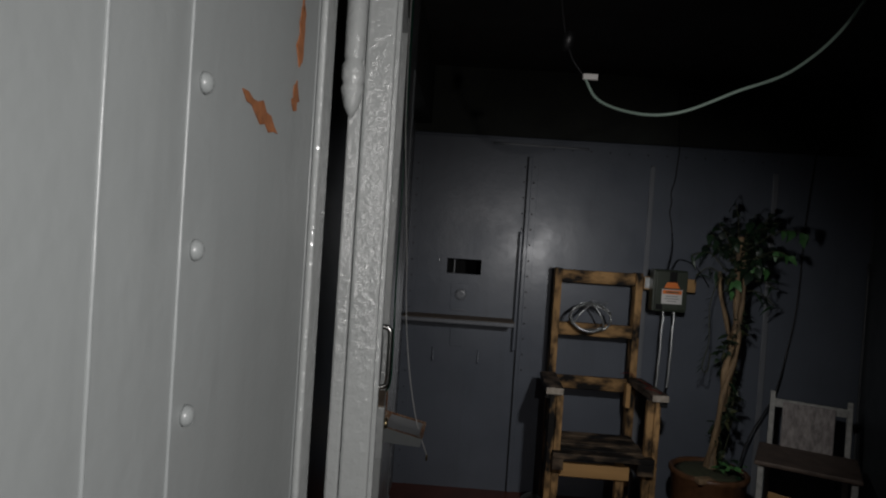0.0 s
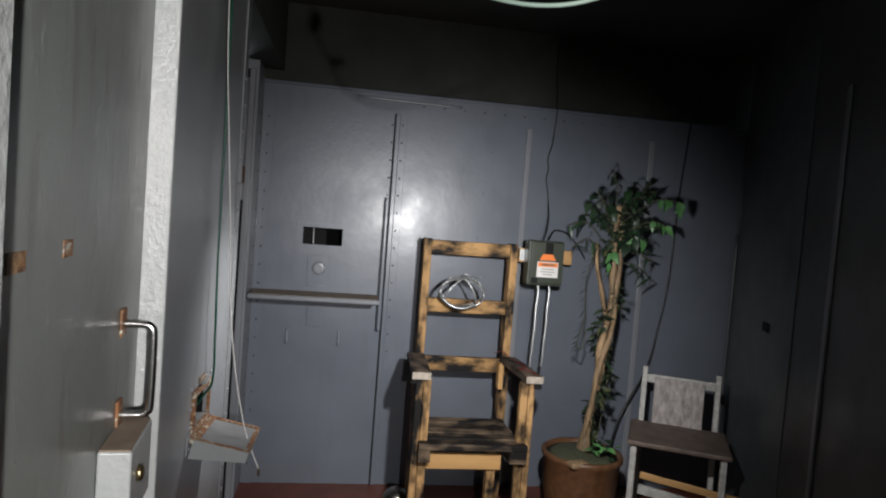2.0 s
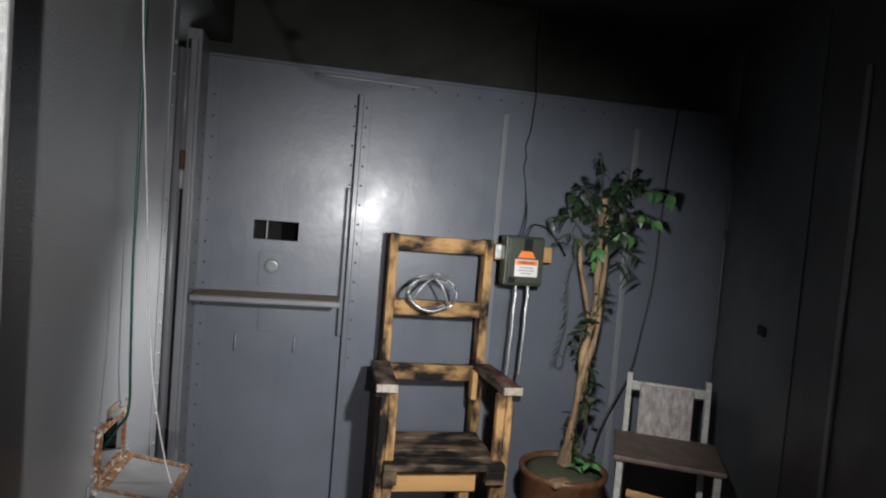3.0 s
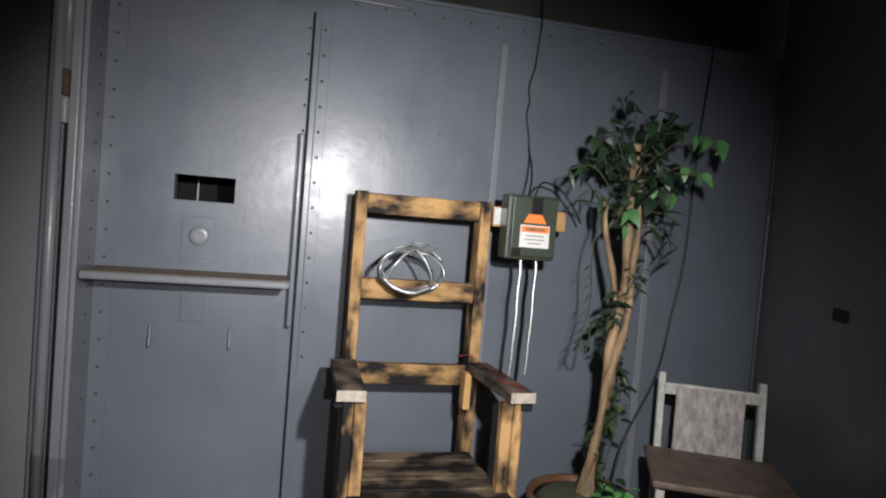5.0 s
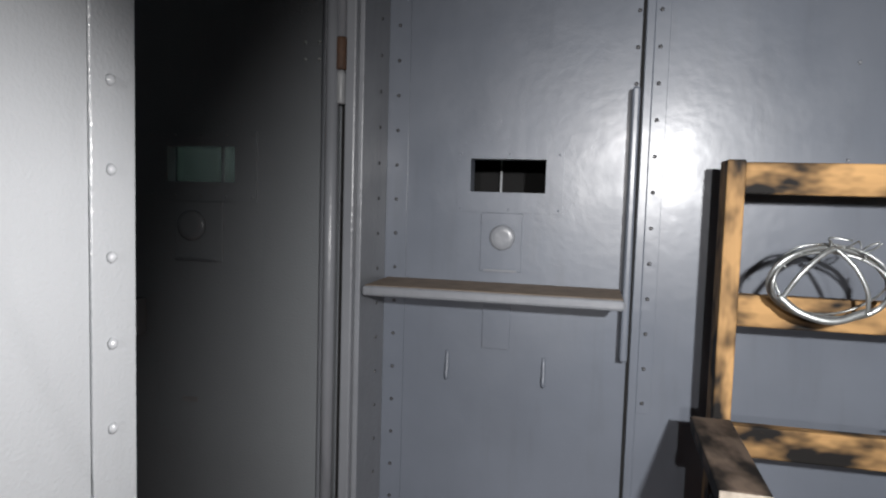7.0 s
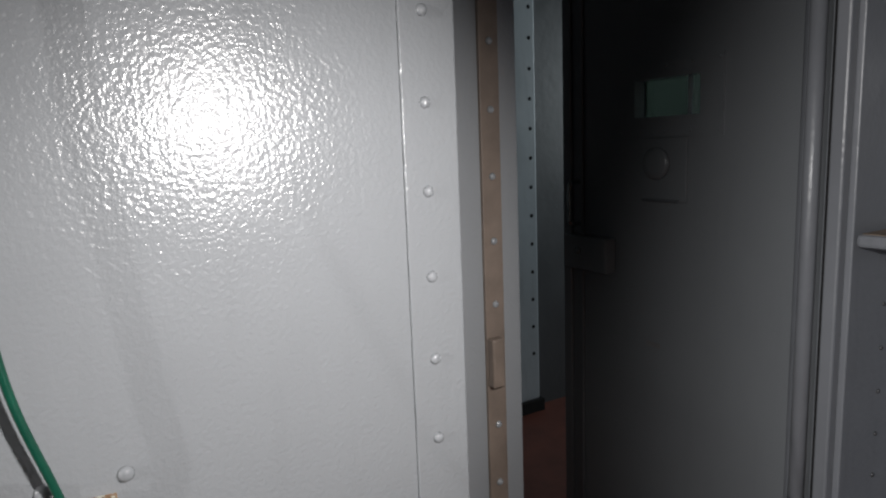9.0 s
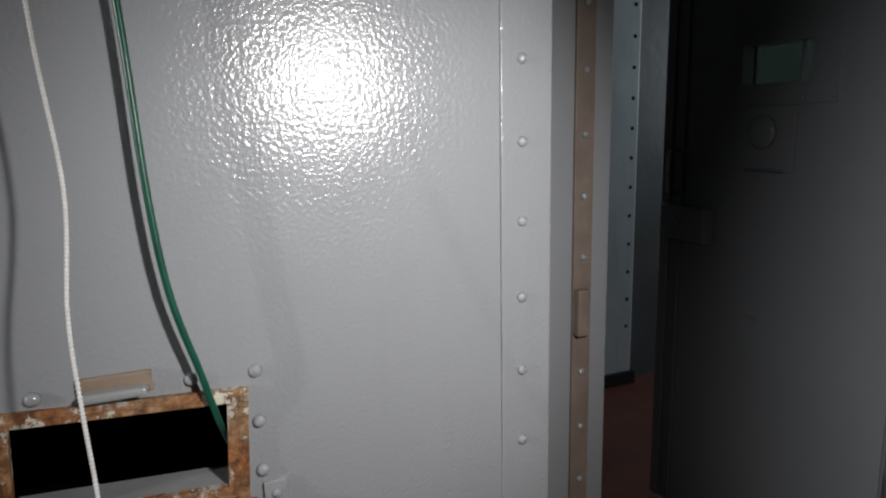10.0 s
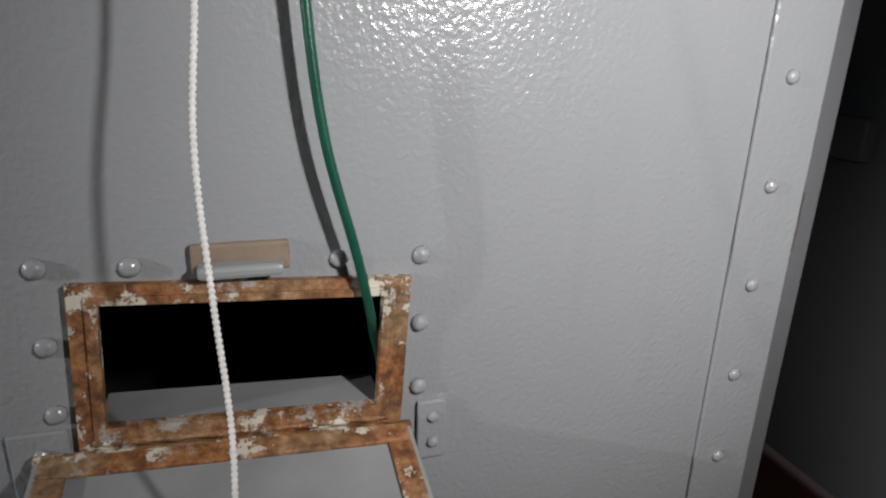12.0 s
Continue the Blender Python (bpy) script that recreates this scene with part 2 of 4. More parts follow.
def smooth_path(points, steps=12):
    p = [Vector(q) for q in points]
    p = [2 * p[0] - p[1], *p, 2 * p[-1] - p[-2]]
    out = []
    for i in range(1, len(p) - 2):
        a, b, c, d = p[i - 1:i + 3]
        for s in range(steps):
            t = s / steps
            out.append(0.5 * (2 * b + (c - a) * t + (2 * a - 5 * b + 4 * c - d) * t * t + (3 * b - a - 3 * c + d) * t ** 3))
    return out + [p[-2]]


def tube(points, radius, sides=8, steps=12, bm=None, taper=None, ridge=None):
    bm = bm or bmesh.new()
    path = smooth_path(points, steps)
    if ridge:
        dense, k = [], 0.0
        for a, b in zip(path, path[1:]):
            n = max(1, round((b - a).length / (ridge / 3)))
            dense += [a.lerp(b, s / n) for s in range(n)]
        path = dense + [path[-1]]
    rings = []
    side = None
    for i, c in enumerate(path):
        d = (path[min(i + 1, len(path) - 1)] - path[max(i - 1, 0)]).normalized()
        ref = Vector((1, 0, 0)) if abs(d.x) < 0.8 else Vector((0, 1, 0))
        side = (side - side.dot(d) * d).normalized() if side else ref.cross(d).normalized()
        up = d.cross(side)
        r = radius * (taper(i / (len(path) - 1)) if taper else 1)
        if ridge:
            r *= 1.12 if i % 3 else 0.7
        tw = i * 0.5 if ridge else 0
        rings.append([bm.verts.new(c + r * (math.cos(a) * side + math.sin(a) * up)) for a in (tw + k * math.tau / sides for k in range(sides))])
    for a, b in zip(rings, rings[1:]):
        for k in range(sides):
            fc = bm.faces.new((a[k], a[(k + 1) % sides], b[(k + 1) % sides], b[k]))
            fc.smooth = True
    bm.faces.new(rings[0][::-1])
    bm.faces.new(rings[-1])
    return bm


def lathe(profile, sides=28, m=None):
    bm = bmesh.new()
    rings = [[bm.verts.new((r * math.cos(k * math.tau / sides), r * math.sin(k * math.tau / sides), z)) for k in range(sides)] for r, z in profile]
    for a, b in zip(rings, rings[1:]):
        for k in range(sides):
            fc = bm.faces.new((a[k], a[(k + 1) % sides], b[(k + 1) % sides], b[k]))
            fc.smooth = True
    bm.faces.new(rings[0][::-1])
    bm.faces.new(rings[-1])
    if m:
        bmesh.ops.transform(bm, matrix=m, verts=bm.verts)
    return bm


def dome(r, h):
    """A rivet's head, rising along +z."""
    return lathe([(r, 0), (r * 0.97, h * 0.3), (r * 0.8, h * 0.7), (r * 0.45, h * 0.95), (r * 0.1, h)], 12)


RIVETS = {}


def rivet(parent, x, y, z, face, r=0.0065, material=None, h=0.8):
    """A rivet's head on a face that looks along +x, -x or -y."""
    key = (r, material.name if material else "")
    turn = {"+x": (0, 90, 0), "-x": (0, -90, 0), "-y": (90, 0, 0)}[face]
    m = pose(x, y, z, *turn)
    if key not in RIVETS:
        ob = part("rivet", dome(r, r * h), material or M_WALL, parent)
        ob.matrix_basis = m
        RIVETS[key] = ob
        return ob
    return again("rivet", RIVETS[key], parent, m)


def structure(name, bm, material, label, category="wall"):
    return tagged(part(name, bm, material), label, category, kind="structure")


# ---- the large structure ----
WALL_T, FAR, CEIL = 0.165, 4.1, 2.68
floor = structure("floor", bx(-2.1, 3.3, -1.5, 6.4, -0.1, 0), M_FLOOR, "red-brown painted concrete floor, worn and dusty", "floor")
ceiling = structure("ceiling", bx(-2.1, 3.3, -1.5, 6.4, CEIL, CEIL + 0.1), M_CEIL, "dark ceiling above the steel room", "ceiling")

# left wall with the food hatch
HY0, HY1, HZ0, HZ1 = 2.258, 2.464, 0.914, 1.022
wall_left = structure("wall_left", holed("x", -0.012, 0, (0.738, HY0, HY1, 2.845), (0, HZ0, HZ1, CEIL), True), M_WALL,
                      "glossy grey painted steel plate wall with an open food hatch")
# core is black so that the hollow behind the hatch looks unlit
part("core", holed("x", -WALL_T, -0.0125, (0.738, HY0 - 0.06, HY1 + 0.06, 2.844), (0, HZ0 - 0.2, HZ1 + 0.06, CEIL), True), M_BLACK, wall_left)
part("return", bx(-WALL_T, -0.012, 2.8405, 2.845, 0, 2.3, 0.001), M_WALL, wall_left)
flange = part("flange", bx(0, 0.004, 2.777, 2.8435, 0, 2.3, 0.0015), M_WALL, wall_left)
for i in range(22):
    rivet(wall_left, 0.004, 2.804, 0.061 + 0.0925 * i, "+x")
stop = part("frame_plate", bx(-WALL_T - 0.012, -WALL_T + 0.002, 2.83, 3.053, 0, 2.2, 0.002), M_WALL, wall_left, "grey painted steel door stop")
bar = part("stop_bar", bx(-WALL_T + 0.002, -WALL_T + 0.008, 2.985, 3.018, 0, 2.2, 0.001), M_BROWN, wall_left, "bare brown primed strip")
for i in range(22):
    rivet(wall_left, -WALL_T + 0.008, 3.002, 0.05 + 0.0935 * i, "+x", 0.0055)
part("strike", bx(-WALL_T + 0.008, -WALL_T + 0.024, 2.985, 3.006, 0.955, 1.03, 0.003), M_BROWN, wall_left, "brown steel strike block")
# closed black box added behind the hatch to stand for the dark
structure("wall_hatch_recess", bx(-0.62, -0.6, 2.0, 2.72, 0.6, 1.4), M_BLACK, "unseen box behind the food hatch, black for the unlit space")
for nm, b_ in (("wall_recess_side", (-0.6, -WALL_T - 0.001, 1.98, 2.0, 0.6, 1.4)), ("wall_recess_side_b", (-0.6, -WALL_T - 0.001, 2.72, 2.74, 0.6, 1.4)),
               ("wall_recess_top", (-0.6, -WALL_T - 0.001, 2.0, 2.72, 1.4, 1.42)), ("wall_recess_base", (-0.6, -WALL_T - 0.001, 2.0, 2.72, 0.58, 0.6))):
    structure(nm, bx(*b_), M_BLACK, "unseen box behind the food hatch, black for the unlit space")

# far wall with the shelf window
SX0, SX1, SZ0, SZ1 = 0.156, 0.374, 1.364, 1.460
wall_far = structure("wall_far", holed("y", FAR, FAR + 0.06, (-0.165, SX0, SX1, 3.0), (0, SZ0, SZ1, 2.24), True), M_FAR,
                     "blue-grey enamelled steel panel wall with a viewing slot and shelf")
part("upper_wall", bx(-0.165, 3.0, FAR + 0.025, FAR + 0.06, 2.24, CEIL), M_UPPER, wall_far, "dark upper wall")
part("top_lip", bx(-0.16, 2.76, FAR - 0.012, FAR + 0.024, 2.232, 2.25, 0.007), M_FAR, wall_far)
# tube added below the lip to give its bright highlight line
part("lip_glint_strip", tube([(0.40, FAR - 0.004, 2.205), (0.70, FAR - 0.004, 2.203), (1.0, FAR - 0.004, 2.2)], 0.008, 10, 4), M_STRIP, wall_far, "rounded strip added to carry the top lip's highlight")
# black box added behind the slot: its darkness is in the colour
structure("wall_slot_recess", bx(-0.1, 0.75, 4.5, 4.52, 1.0, 1.8), M_BLACK, "unseen box behind the viewing slot, black for the unlit space")
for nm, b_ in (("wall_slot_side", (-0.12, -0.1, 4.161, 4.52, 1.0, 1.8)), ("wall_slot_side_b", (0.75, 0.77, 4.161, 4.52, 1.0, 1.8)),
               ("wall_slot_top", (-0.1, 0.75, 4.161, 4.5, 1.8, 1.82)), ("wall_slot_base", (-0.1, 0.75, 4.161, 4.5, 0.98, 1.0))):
    structure(nm, bx(*b_), M_BLACK, "unseen box behind the viewing slot, black for the unlit space")
part("slot_bar", bx(0.195, 0.202, FAR + 0.36, FAR + 0.366, 1.0, 1.8), M_WALL, wall_far)
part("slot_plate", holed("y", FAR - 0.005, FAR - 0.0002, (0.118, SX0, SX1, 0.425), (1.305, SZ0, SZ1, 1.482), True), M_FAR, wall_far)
for x_ in (0.128, 0.27, 0.412):
    for z_ in (1.315, 1.474):
        rivet(wall_far, x_, FAR - 0.003, z_, "-y", 0.004, M_FAR)
part("speak_plate", bx(0.192, 0.312, FAR - 0.006, FAR - 0.0003, 1.133, 1.303, 0.001), M_FAR, wall_far)
part("speak_disc", lathe([(0.037, 0), (0.037, 0.006), (0.032, 0.010), (0.02, 0.011)], 28, pose(0.256, FAR - 0.006, 1.233, 90)), M_STRIP, wall_far)
part("speak_tab", bx(0.205, 0.3, FAR - 0.014, FAR - 0.006, 1.133, 1.139, 0.001), M_STRIP, wall_far)
part("lower_plate", bx(0.206, 0.287, FAR - 0.009, FAR - 0.0003, 0.904, 1.03, 0.001), M_FAR, wall_far)
for x_ in (0.102, 0.389):
    part("hook", tube([(x_, FAR + 0.004, 0.885), (x_, FAR - 0.002, 0.87), (x_ + 0.001, FAR - 0.008, 0.84), (x_ + 0.001, FAR - 0.014, 0.812), (x_ + 0.004, FAR - 0.012, 0.806)], 0.0065, 6, 5), M_FAR, wall_far)
# black strip laid on the wall, painting the shadow of the joint
part("joint", bx(0.619, 0.6275, FAR - 0.0025, FAR - 0.0003, 0, 2.13), M_BLACK, wall_far, "black strip standing for the joint's shadow")
part("channel", bx(0.628, 0.652, FAR - 0.012, FAR - 0.0003, 0, 2.13, 0.003), M_FAR, wall_far)
part("channel_rib", bx(0.598, 0.6185, FAR - 0.06, FAR - 0.0003, 0.905, 1.655, 0.006), M_FAR, wall_far)
part("flange", bx(0.6525, 0.692, FAR - 0.004, FAR - 0.0003, 0.75, 2.1, 0.001), M_FAR, wall_far)
for i in range(14):
    rivet(wall_far, 0.668, FAR - 0.004, 0.78 + 0.099 * i, "-y", 0.0058, M_RIVD)
    if i > 6:
        rivet(wall_far, 0.61, FAR - 0.0, 0.78 + 0.099 * i, "-y", 0.0058, M_RIVD)
for x_, w_, z_ in ((1.405, 0.03, 2.12), (2.165, 0.034, 2.12)):
    part("batten", bx(x_ - w_ / 2, x_ + w_ / 2, FAR - 0.011, FAR - 0.0003, 0, z_, 0.004), M_STRIP, wall_far)
for i in range(17):
    rivet(wall_far, 0.78 + 0.118 * i, FAR, 2.185, "-y", 0.0055, M_RIVD)
for x_, z_ in ((1.19, 1.955), (1.16, 1.72), (1.15, 1.47), (1.21, 1.02)):
    rivet(wall_far, x_, FAR, z_, "-y", 0.0055, M_STRIP)

# the post between the far wall and the corridor door
post = structure("door_post", bx(-0.165, -0.10, 3.875, FAR - 0.001, 0, 2.3, 0.003), M_STRIP, "grey painted steel door post with riveted flanges", "post")
part("flange", bx(-0.10, -0.035, FAR - 0.006, FAR - 0.001, 0, 2.2, 0.001), M_FAR, post)
part("angle", bx(-0.142, -0.112, 3.845, 3.875, 0, 2.25, 0.005), M_STRIP, post)
# black strip on the post paints the dark of the gap
part("gap_shade", bx(-0.158, -0.1425, 3.869, 3.8745, 0, 2.25), M_BLACK, post, "black strip standing for the shade in the hinge gap")
for i in range(20):
    rivet(post, -0.068, FAR - 0.006, 0.112 + 0.102 * i, "-y", 0.0055, M_RIVD)
    rivet(post, -0.10, 4.02, 0.112 + 0.102 * i, "+x", 0.0055, M_RIVD)
structure("lintel", bx(-WALL_T, 0, 2.846, FAR - 0.002, 2.305, CEIL), M_UPPER, "dark steel above the corridor doorway")

# right wall runs at a slant
slant = Matrix.Translation((2.78, FAR, 0)) @ Matrix.Rotation(radians(-19.4), 4, "Z")
wall_right = structure("wall_right", bx(0, 0.08, -3.65, 0, 0, CEIL, 0, slant), M_RIGHT, "painted steel side wall, its shade put into the dark grey")
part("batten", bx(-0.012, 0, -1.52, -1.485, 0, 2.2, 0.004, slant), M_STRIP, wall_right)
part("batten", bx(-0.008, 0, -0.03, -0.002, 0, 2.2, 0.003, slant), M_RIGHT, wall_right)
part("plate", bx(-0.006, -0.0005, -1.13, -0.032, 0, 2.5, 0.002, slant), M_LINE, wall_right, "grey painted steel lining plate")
part("conduit", tube([slant @ Vector((-0.018, -0.06, 0)), slant @ Vector((-0.018, -0.06, 1.0)), slant @ Vector((-0.018, -0.06, 1.6))], 0.009, 10, 6), M_RIGHT, wall_right, "painted conduit in the corner")
part("socket", bx(-0.018, -0.006, -0.815, -0.725, 1.12, 1.165, 0.003, slant), M_BLACK, wall_right, "black square socket hole")

# entrance: a steel lined passage with its door
wall_near_left = structure("wall_near_left", bx(-0.165, 0.10, -1.5, 0.722, 0, CEIL, 0.004), M_PLATE, "pale grey enamelled steel jamb plate, chipped to rust")
for y_ in (0.268, 0.36, 0.67):
    part("weld_bead", tube([(0.1, y_, 0.0), (0.1, y_, 1.2), (0.1, y_, 2.4)], 0.0013, 8, 120, None, lambda t: 1 + 0.14 * math.sin(t * 1511) + 0.12 * math.sin(t * 311)), M_PLATE, wall_near_left, "lumpy painted weld bead")
part("edge_strip", bx(0.10, 0.108, 0.675, 0.722, 0, 2.4, 0.003), M_EDGE, wall_near_left, "thickly painted steel edge strip")
for i in range(21):
    rivet(wall_near_left, 0.10, 0.382, 0.05 + 0.1085 * i, "+x", 0.0075, M_PLATE)
rp = random.Random(3)


def patch(y0, z0, length, width, lean):
    """A ragged rust chip on the jamb plate."""
    bm = bmesh.new()
    top, low = [], []
    for k in range(9):
        s = k / 8
        w = width * (0.35 + rp.random()) * (1 - abs(2 * s - 1) ** 3)
        c = Vector((0.1012, y0 + length * s * math.sin(lean), z0 + length * s * math.cos(lean)))
        n = Vector((0, math.cos(lean), -math.sin(lean)))
        top.append(bm.verts.new(c + n * w * rp.uniform(0.3, 0.7)))
        low.append(bm.verts.new(c - n * w * rp.uniform(0.3, 0.7)))
    for k in range(8):
        bm.faces.new((top[k], top[k + 1], low[k + 1], low[k]))
    bmesh.ops.recalc_face_normals(bm, faces=bm.faces)
    if bm.faces[0].normal.x < 0:
        bmesh.ops.reverse_faces(bm, faces=bm.faces)
    bmesh.ops.solidify(bm, geom=bm.faces[:], thickness=0.001)
    return bm


for q_ in ((0.45, 1.69, 0.095, 0.017, 1.78), (0.60, 1.745, 0.065, 0.022, 0.1), (0.59, 1.70, 0.032, 0.018, 0.2), (0.605, 1.80, 0.06, 0.014, -0.1), (0.70, 1.27, 0.03, 0.012, 0.2)):
    part("rust_chip", patch(*q_), M_RUSTO, wall_near_left, "ragged chip showing orange rust")
wall_near_right = structure("wall_near_right", bx(0.835, 1.0, -1.5, 0.70, 0, CEIL, 0.004), M_PLATE, "pale grey enamelled steel jamb plate")
part("edge_strip", bx(0.826, 0.8348, 0.63, 0.70, 0, 2.4, 0.003), M_EDGE, wall_near_right)
part("bead", bx(0.820, 0.826, 0.672, 0.683, 0, 2.4, 0.002), M_EDGE, wall_near_right)
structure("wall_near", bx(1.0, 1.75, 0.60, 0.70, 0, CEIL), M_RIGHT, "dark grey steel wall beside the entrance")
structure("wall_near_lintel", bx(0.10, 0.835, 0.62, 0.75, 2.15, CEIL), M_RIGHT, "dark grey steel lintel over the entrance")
# unseen wall added behind the start, closing the passage to the sky
structure("wall_back", bx(-0.2, 1.1, -1.6, -1.5, 0, CEIL), M_PLATE, "unseen grey steel wall added to close the passage")

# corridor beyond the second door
wall_corridor = structure("wall_corridor", bx(-2.0, -1.86, 2.8, 6.3, 0, CEIL), M_RIGHT, "corridor wall, its shade put into the dark grey")
structure("wall_corridor_near", bx(-1.86, -WALL_T - 0.013, 2.75, 2.85, 0, CEIL), M_RIGHT, "corridor wall, its shade put into the dark grey")
structure("wall_corridor_side", bx(-WALL_T, -0.12, FAR + 0.061, 6.3, 0, CEIL), M_RIGHT, "corridor wall, its shade put into the dark grey")
sheet = structure("wall_sheet", bx(-1.86, -1.80, 4.0, 4.43, 0.06, 2.4, 0.01), M_SHEET, "pale riveted sheet metal panel lit by daylight")
for i in range(16):
    rivet(sheet, -1.80, 4.395, 0.3 + 0.135 * i, "+x", 0.009, M_BLACK, 0.4)
part("plinth", bx(-1.86, -1.79, 4.0, 4.45, 0, 0.06), M_BLACK, sheet)
# end wall and window are unseen, added around the daylight lamp
window_wall = structure("wall_corridor_end", holed("y", 6.2, 6.3, (-1.86, -1.4, -0.6, -WALL_T), (0, 1.15, 2.15, CEIL), True), M_RIGHT, "unseen grey corridor end wall holding the added window")
window_1 = structure("window_1", holed("y", 6.22, 6.26, (-1.4, -1.35, -0.65, -0.6), (1.15, 1.2, 2.1, 2.15), True), M_WHITEW, "unseen corridor window added for the daylight", "window")
pane = part("pane", bx(-1.35, -0.65, 6.238, 6.242, 1.2, 2.1), M_GLASS, window_1)
pane.visible_shadow = False


# ---- doors ----
# door_1: entrance door, swung open against the left wall
D1 = Matrix.Translation((0.142, 0.80, 0.0)) @ Matrix.Rotation(radians(90 + 5.6), 4, "Z")
door_1 = thing("door_1", (0, 0, 0), "open steel cell door, worn pale grey edges and grimy face", "door", kind="structure")
door_1.matrix_basis = D1
part("leaf", bx(0.02, 0.70, 0.006, 0.024, 0.04, 2.1, 0.002), M_DOORF, door_1, "glossy grimy grey door panel")
part("hinge_stile", bx(0.0, 0.022, -0.026, 0.0115, 0.04, 2.1, 0.004), M_EDGE, door_1, "thick flaking pale edge")
part("hinge_flange", bx(-0.006, 0.03, 0.012, 0.029, 0.04, 2.1, 0.003), M_EDGE, door_1)
part("edge_band", bx(0.0225, 0.052, -0.032, 0.0055, 0.04, 2.1, 0.003), M_EDGE, door_1)
part("lock_stile", bx(0.70, 0.718, -0.032, 0.026, 0.04, 2.1, 0.003), M_EDGE, door_1, "blistered pale grey lock stile")
part("top_rail", bx(0.0525, 0.6995, -0.03, 0.0055, 2.06, 2.1, 0.003), M_EDGE, door_1)
handle_1 = part("handle", tube([(0.58, 0.006, 1.384), (0.58, -0.022, 1.384), (0.58, -0.033, 1.380), (0.58, -0.037, 1.364), (0.58, -0.037, 1.272), (0.58, -0.033, 1.256), (0.58, -0.022, 1.252), (0.58, 0.006, 1.252)], 0.006, 10, 6),
                M_CHROME, door_1, "bent chrome pull handle")
for z_ in (1.384, 1.252):
    part("handle_foot", bx(0.565, 0.595, 0.0015, 0.0062, z_ - 0.018, z_ + 0.022, 0.003), M_RUST, door_1, "rusty handle foot")
lock_1 = part("lock_box", bx(0.475, 0.615, -0.036, 0.0057, 1.128, 1.235, 0.003), M_EDGE, door_1, "pale grey lock box with dusty top")
part("lock_top", bx(0.478, 0.612, -0.034, 0.004, 1.235, 1.2375), M_DUST, lock_1)
part("keyhole", lathe([(0.011, 0), (0.011, 0.005), (0.008, 0.008), (0.003, 0.008)], 16, pose(0.52, -0.036, 1.19, 90)), M_BRASS, lock_1)
for x0_, z0_, w_ in ((0.16, 1.497, 0.04), (0.30, 1.50, 0.03)):
    part("paint_chip", bx(x0_, x0_ + w_, 0.0046, 0.0058, z0_, z0_ + 0.018, 0.0005), M_RUST, door_1, "chipped paint showing bare metal")
for z_ in (1.73, 0.35):
    knuckle = part("hinge", lathe([(0.002, -0.004), (0.009, 0.008), (0.012, 0.02), (0.0145, 0.03), (0.012, 0.036), (0.0145, 0.042), (0.0145, 0.058), (0.011, 0.064), (0.0125, 0.07), (0.0125, 0.3)], 14, pose(-0.042, 0.022, z_)),
                   M_EDGE, door_1, "thickly painted hinge pin")

# door_2: corridor door, swung outward
D2 = Matrix.Translation((-0.157, 3.856, 0)) @ Matrix.Rotation(radians(180), 4, "Z")
door_2 = thing("door_2", (0, 0, 0), "open grey steel cell door with a small barred window", "door", kind="structure")
door_2.matrix_basis = D2
# own axes: x runs from the hinge to the free edge, the room's side looks along +y
part("leaf", holed("y", -0.045, 0, (0.01, 0.305, 0.515, 0.80), (0.03, 1.368, 1.466, 2.2), True), M_WALL, door_2)
part("hinge_stile", bx(0.012, 0.05, 0.0003, 0.012, 0.03, 2.2, 0.004), M_STRIP, door_2)
part("lock_stile", bx(0.765, 0.80, 0.0003, 0.012, 0.03, 2.2, 0.004), M_WALL, door_2)
part("lock_rib", bx(0.715, 0.73, 0.0003, 0.01, 0.03, 2.2, 0.003), M_WALL, door_2)
part("window_plate", holed("y", 0.0003, 0.006, (0.24, 0.305, 0.515, 0.575), (1.315, 1.368, 1.466, 1.508), True), M_WALL, door_2)
part("window_bar", bx(0.355, 0.361, -0.03, -0.02, 1.368, 1.466), M_WALL, door_2)
dp = part("window_pane", bx(0.305, 0.515, -0.036, -0.033, 1.368, 1.466), M_GLASS, door_2, "dirty greenish glass")
dp.visible_shadow = False
for x_ in (0.25, 0.33, 0.41, 0.49, 0.565):
    for z_ in (1.328, 1.497):
        again("rivet", RIVETS[(0.0055, "")], door_2, pose(x_, 0.006, z_, -90) @ Matrix.Scale(0.8, 4))
part("speak_plate", bx(0.34, 0.49, 0.0003, 0.008, 1.145, 1.312, 0.002), M_WALL, door_2)
part("speak_disc", lathe([(0.043, 0), (0.043, 0.006), (0.037, 0.012), (0.02, 0.012)], 28, pose(0.435, 0.008, 1.245, -90)), M_WALL, door_2)
part("speak_tab", bx(0.36, 0.48, 0.008, 0.016, 1.145, 1.152, 0.002), M_STRIP, door_2)
part("lock_box", bx(0.585, 0.765, 0.0003, 0.045, 0.925, 1.03, 0.006), M_WALL, door_2)
part("keyhole", lathe([(0.011, 0), (0.011, 0.004), (0.004, 0.005)], 14, pose(0.70, 0.045, 0.985, -90)), M_STEEL, door_2)
part("handle", tube([(0.73, 0.0, 1.19), (0.73, 0.035, 1.19), (0.73, 0.047, 1.183), (0.73, 0.05, 1.165), (0.73, 0.05, 1.09), (0.73, 0.047, 1.07), (0.73, 0.035, 1.062), (0.73, 0.0, 1.062)], 0.0065, 10, 6), M_CHROME, door_2, "chrome pull handle")
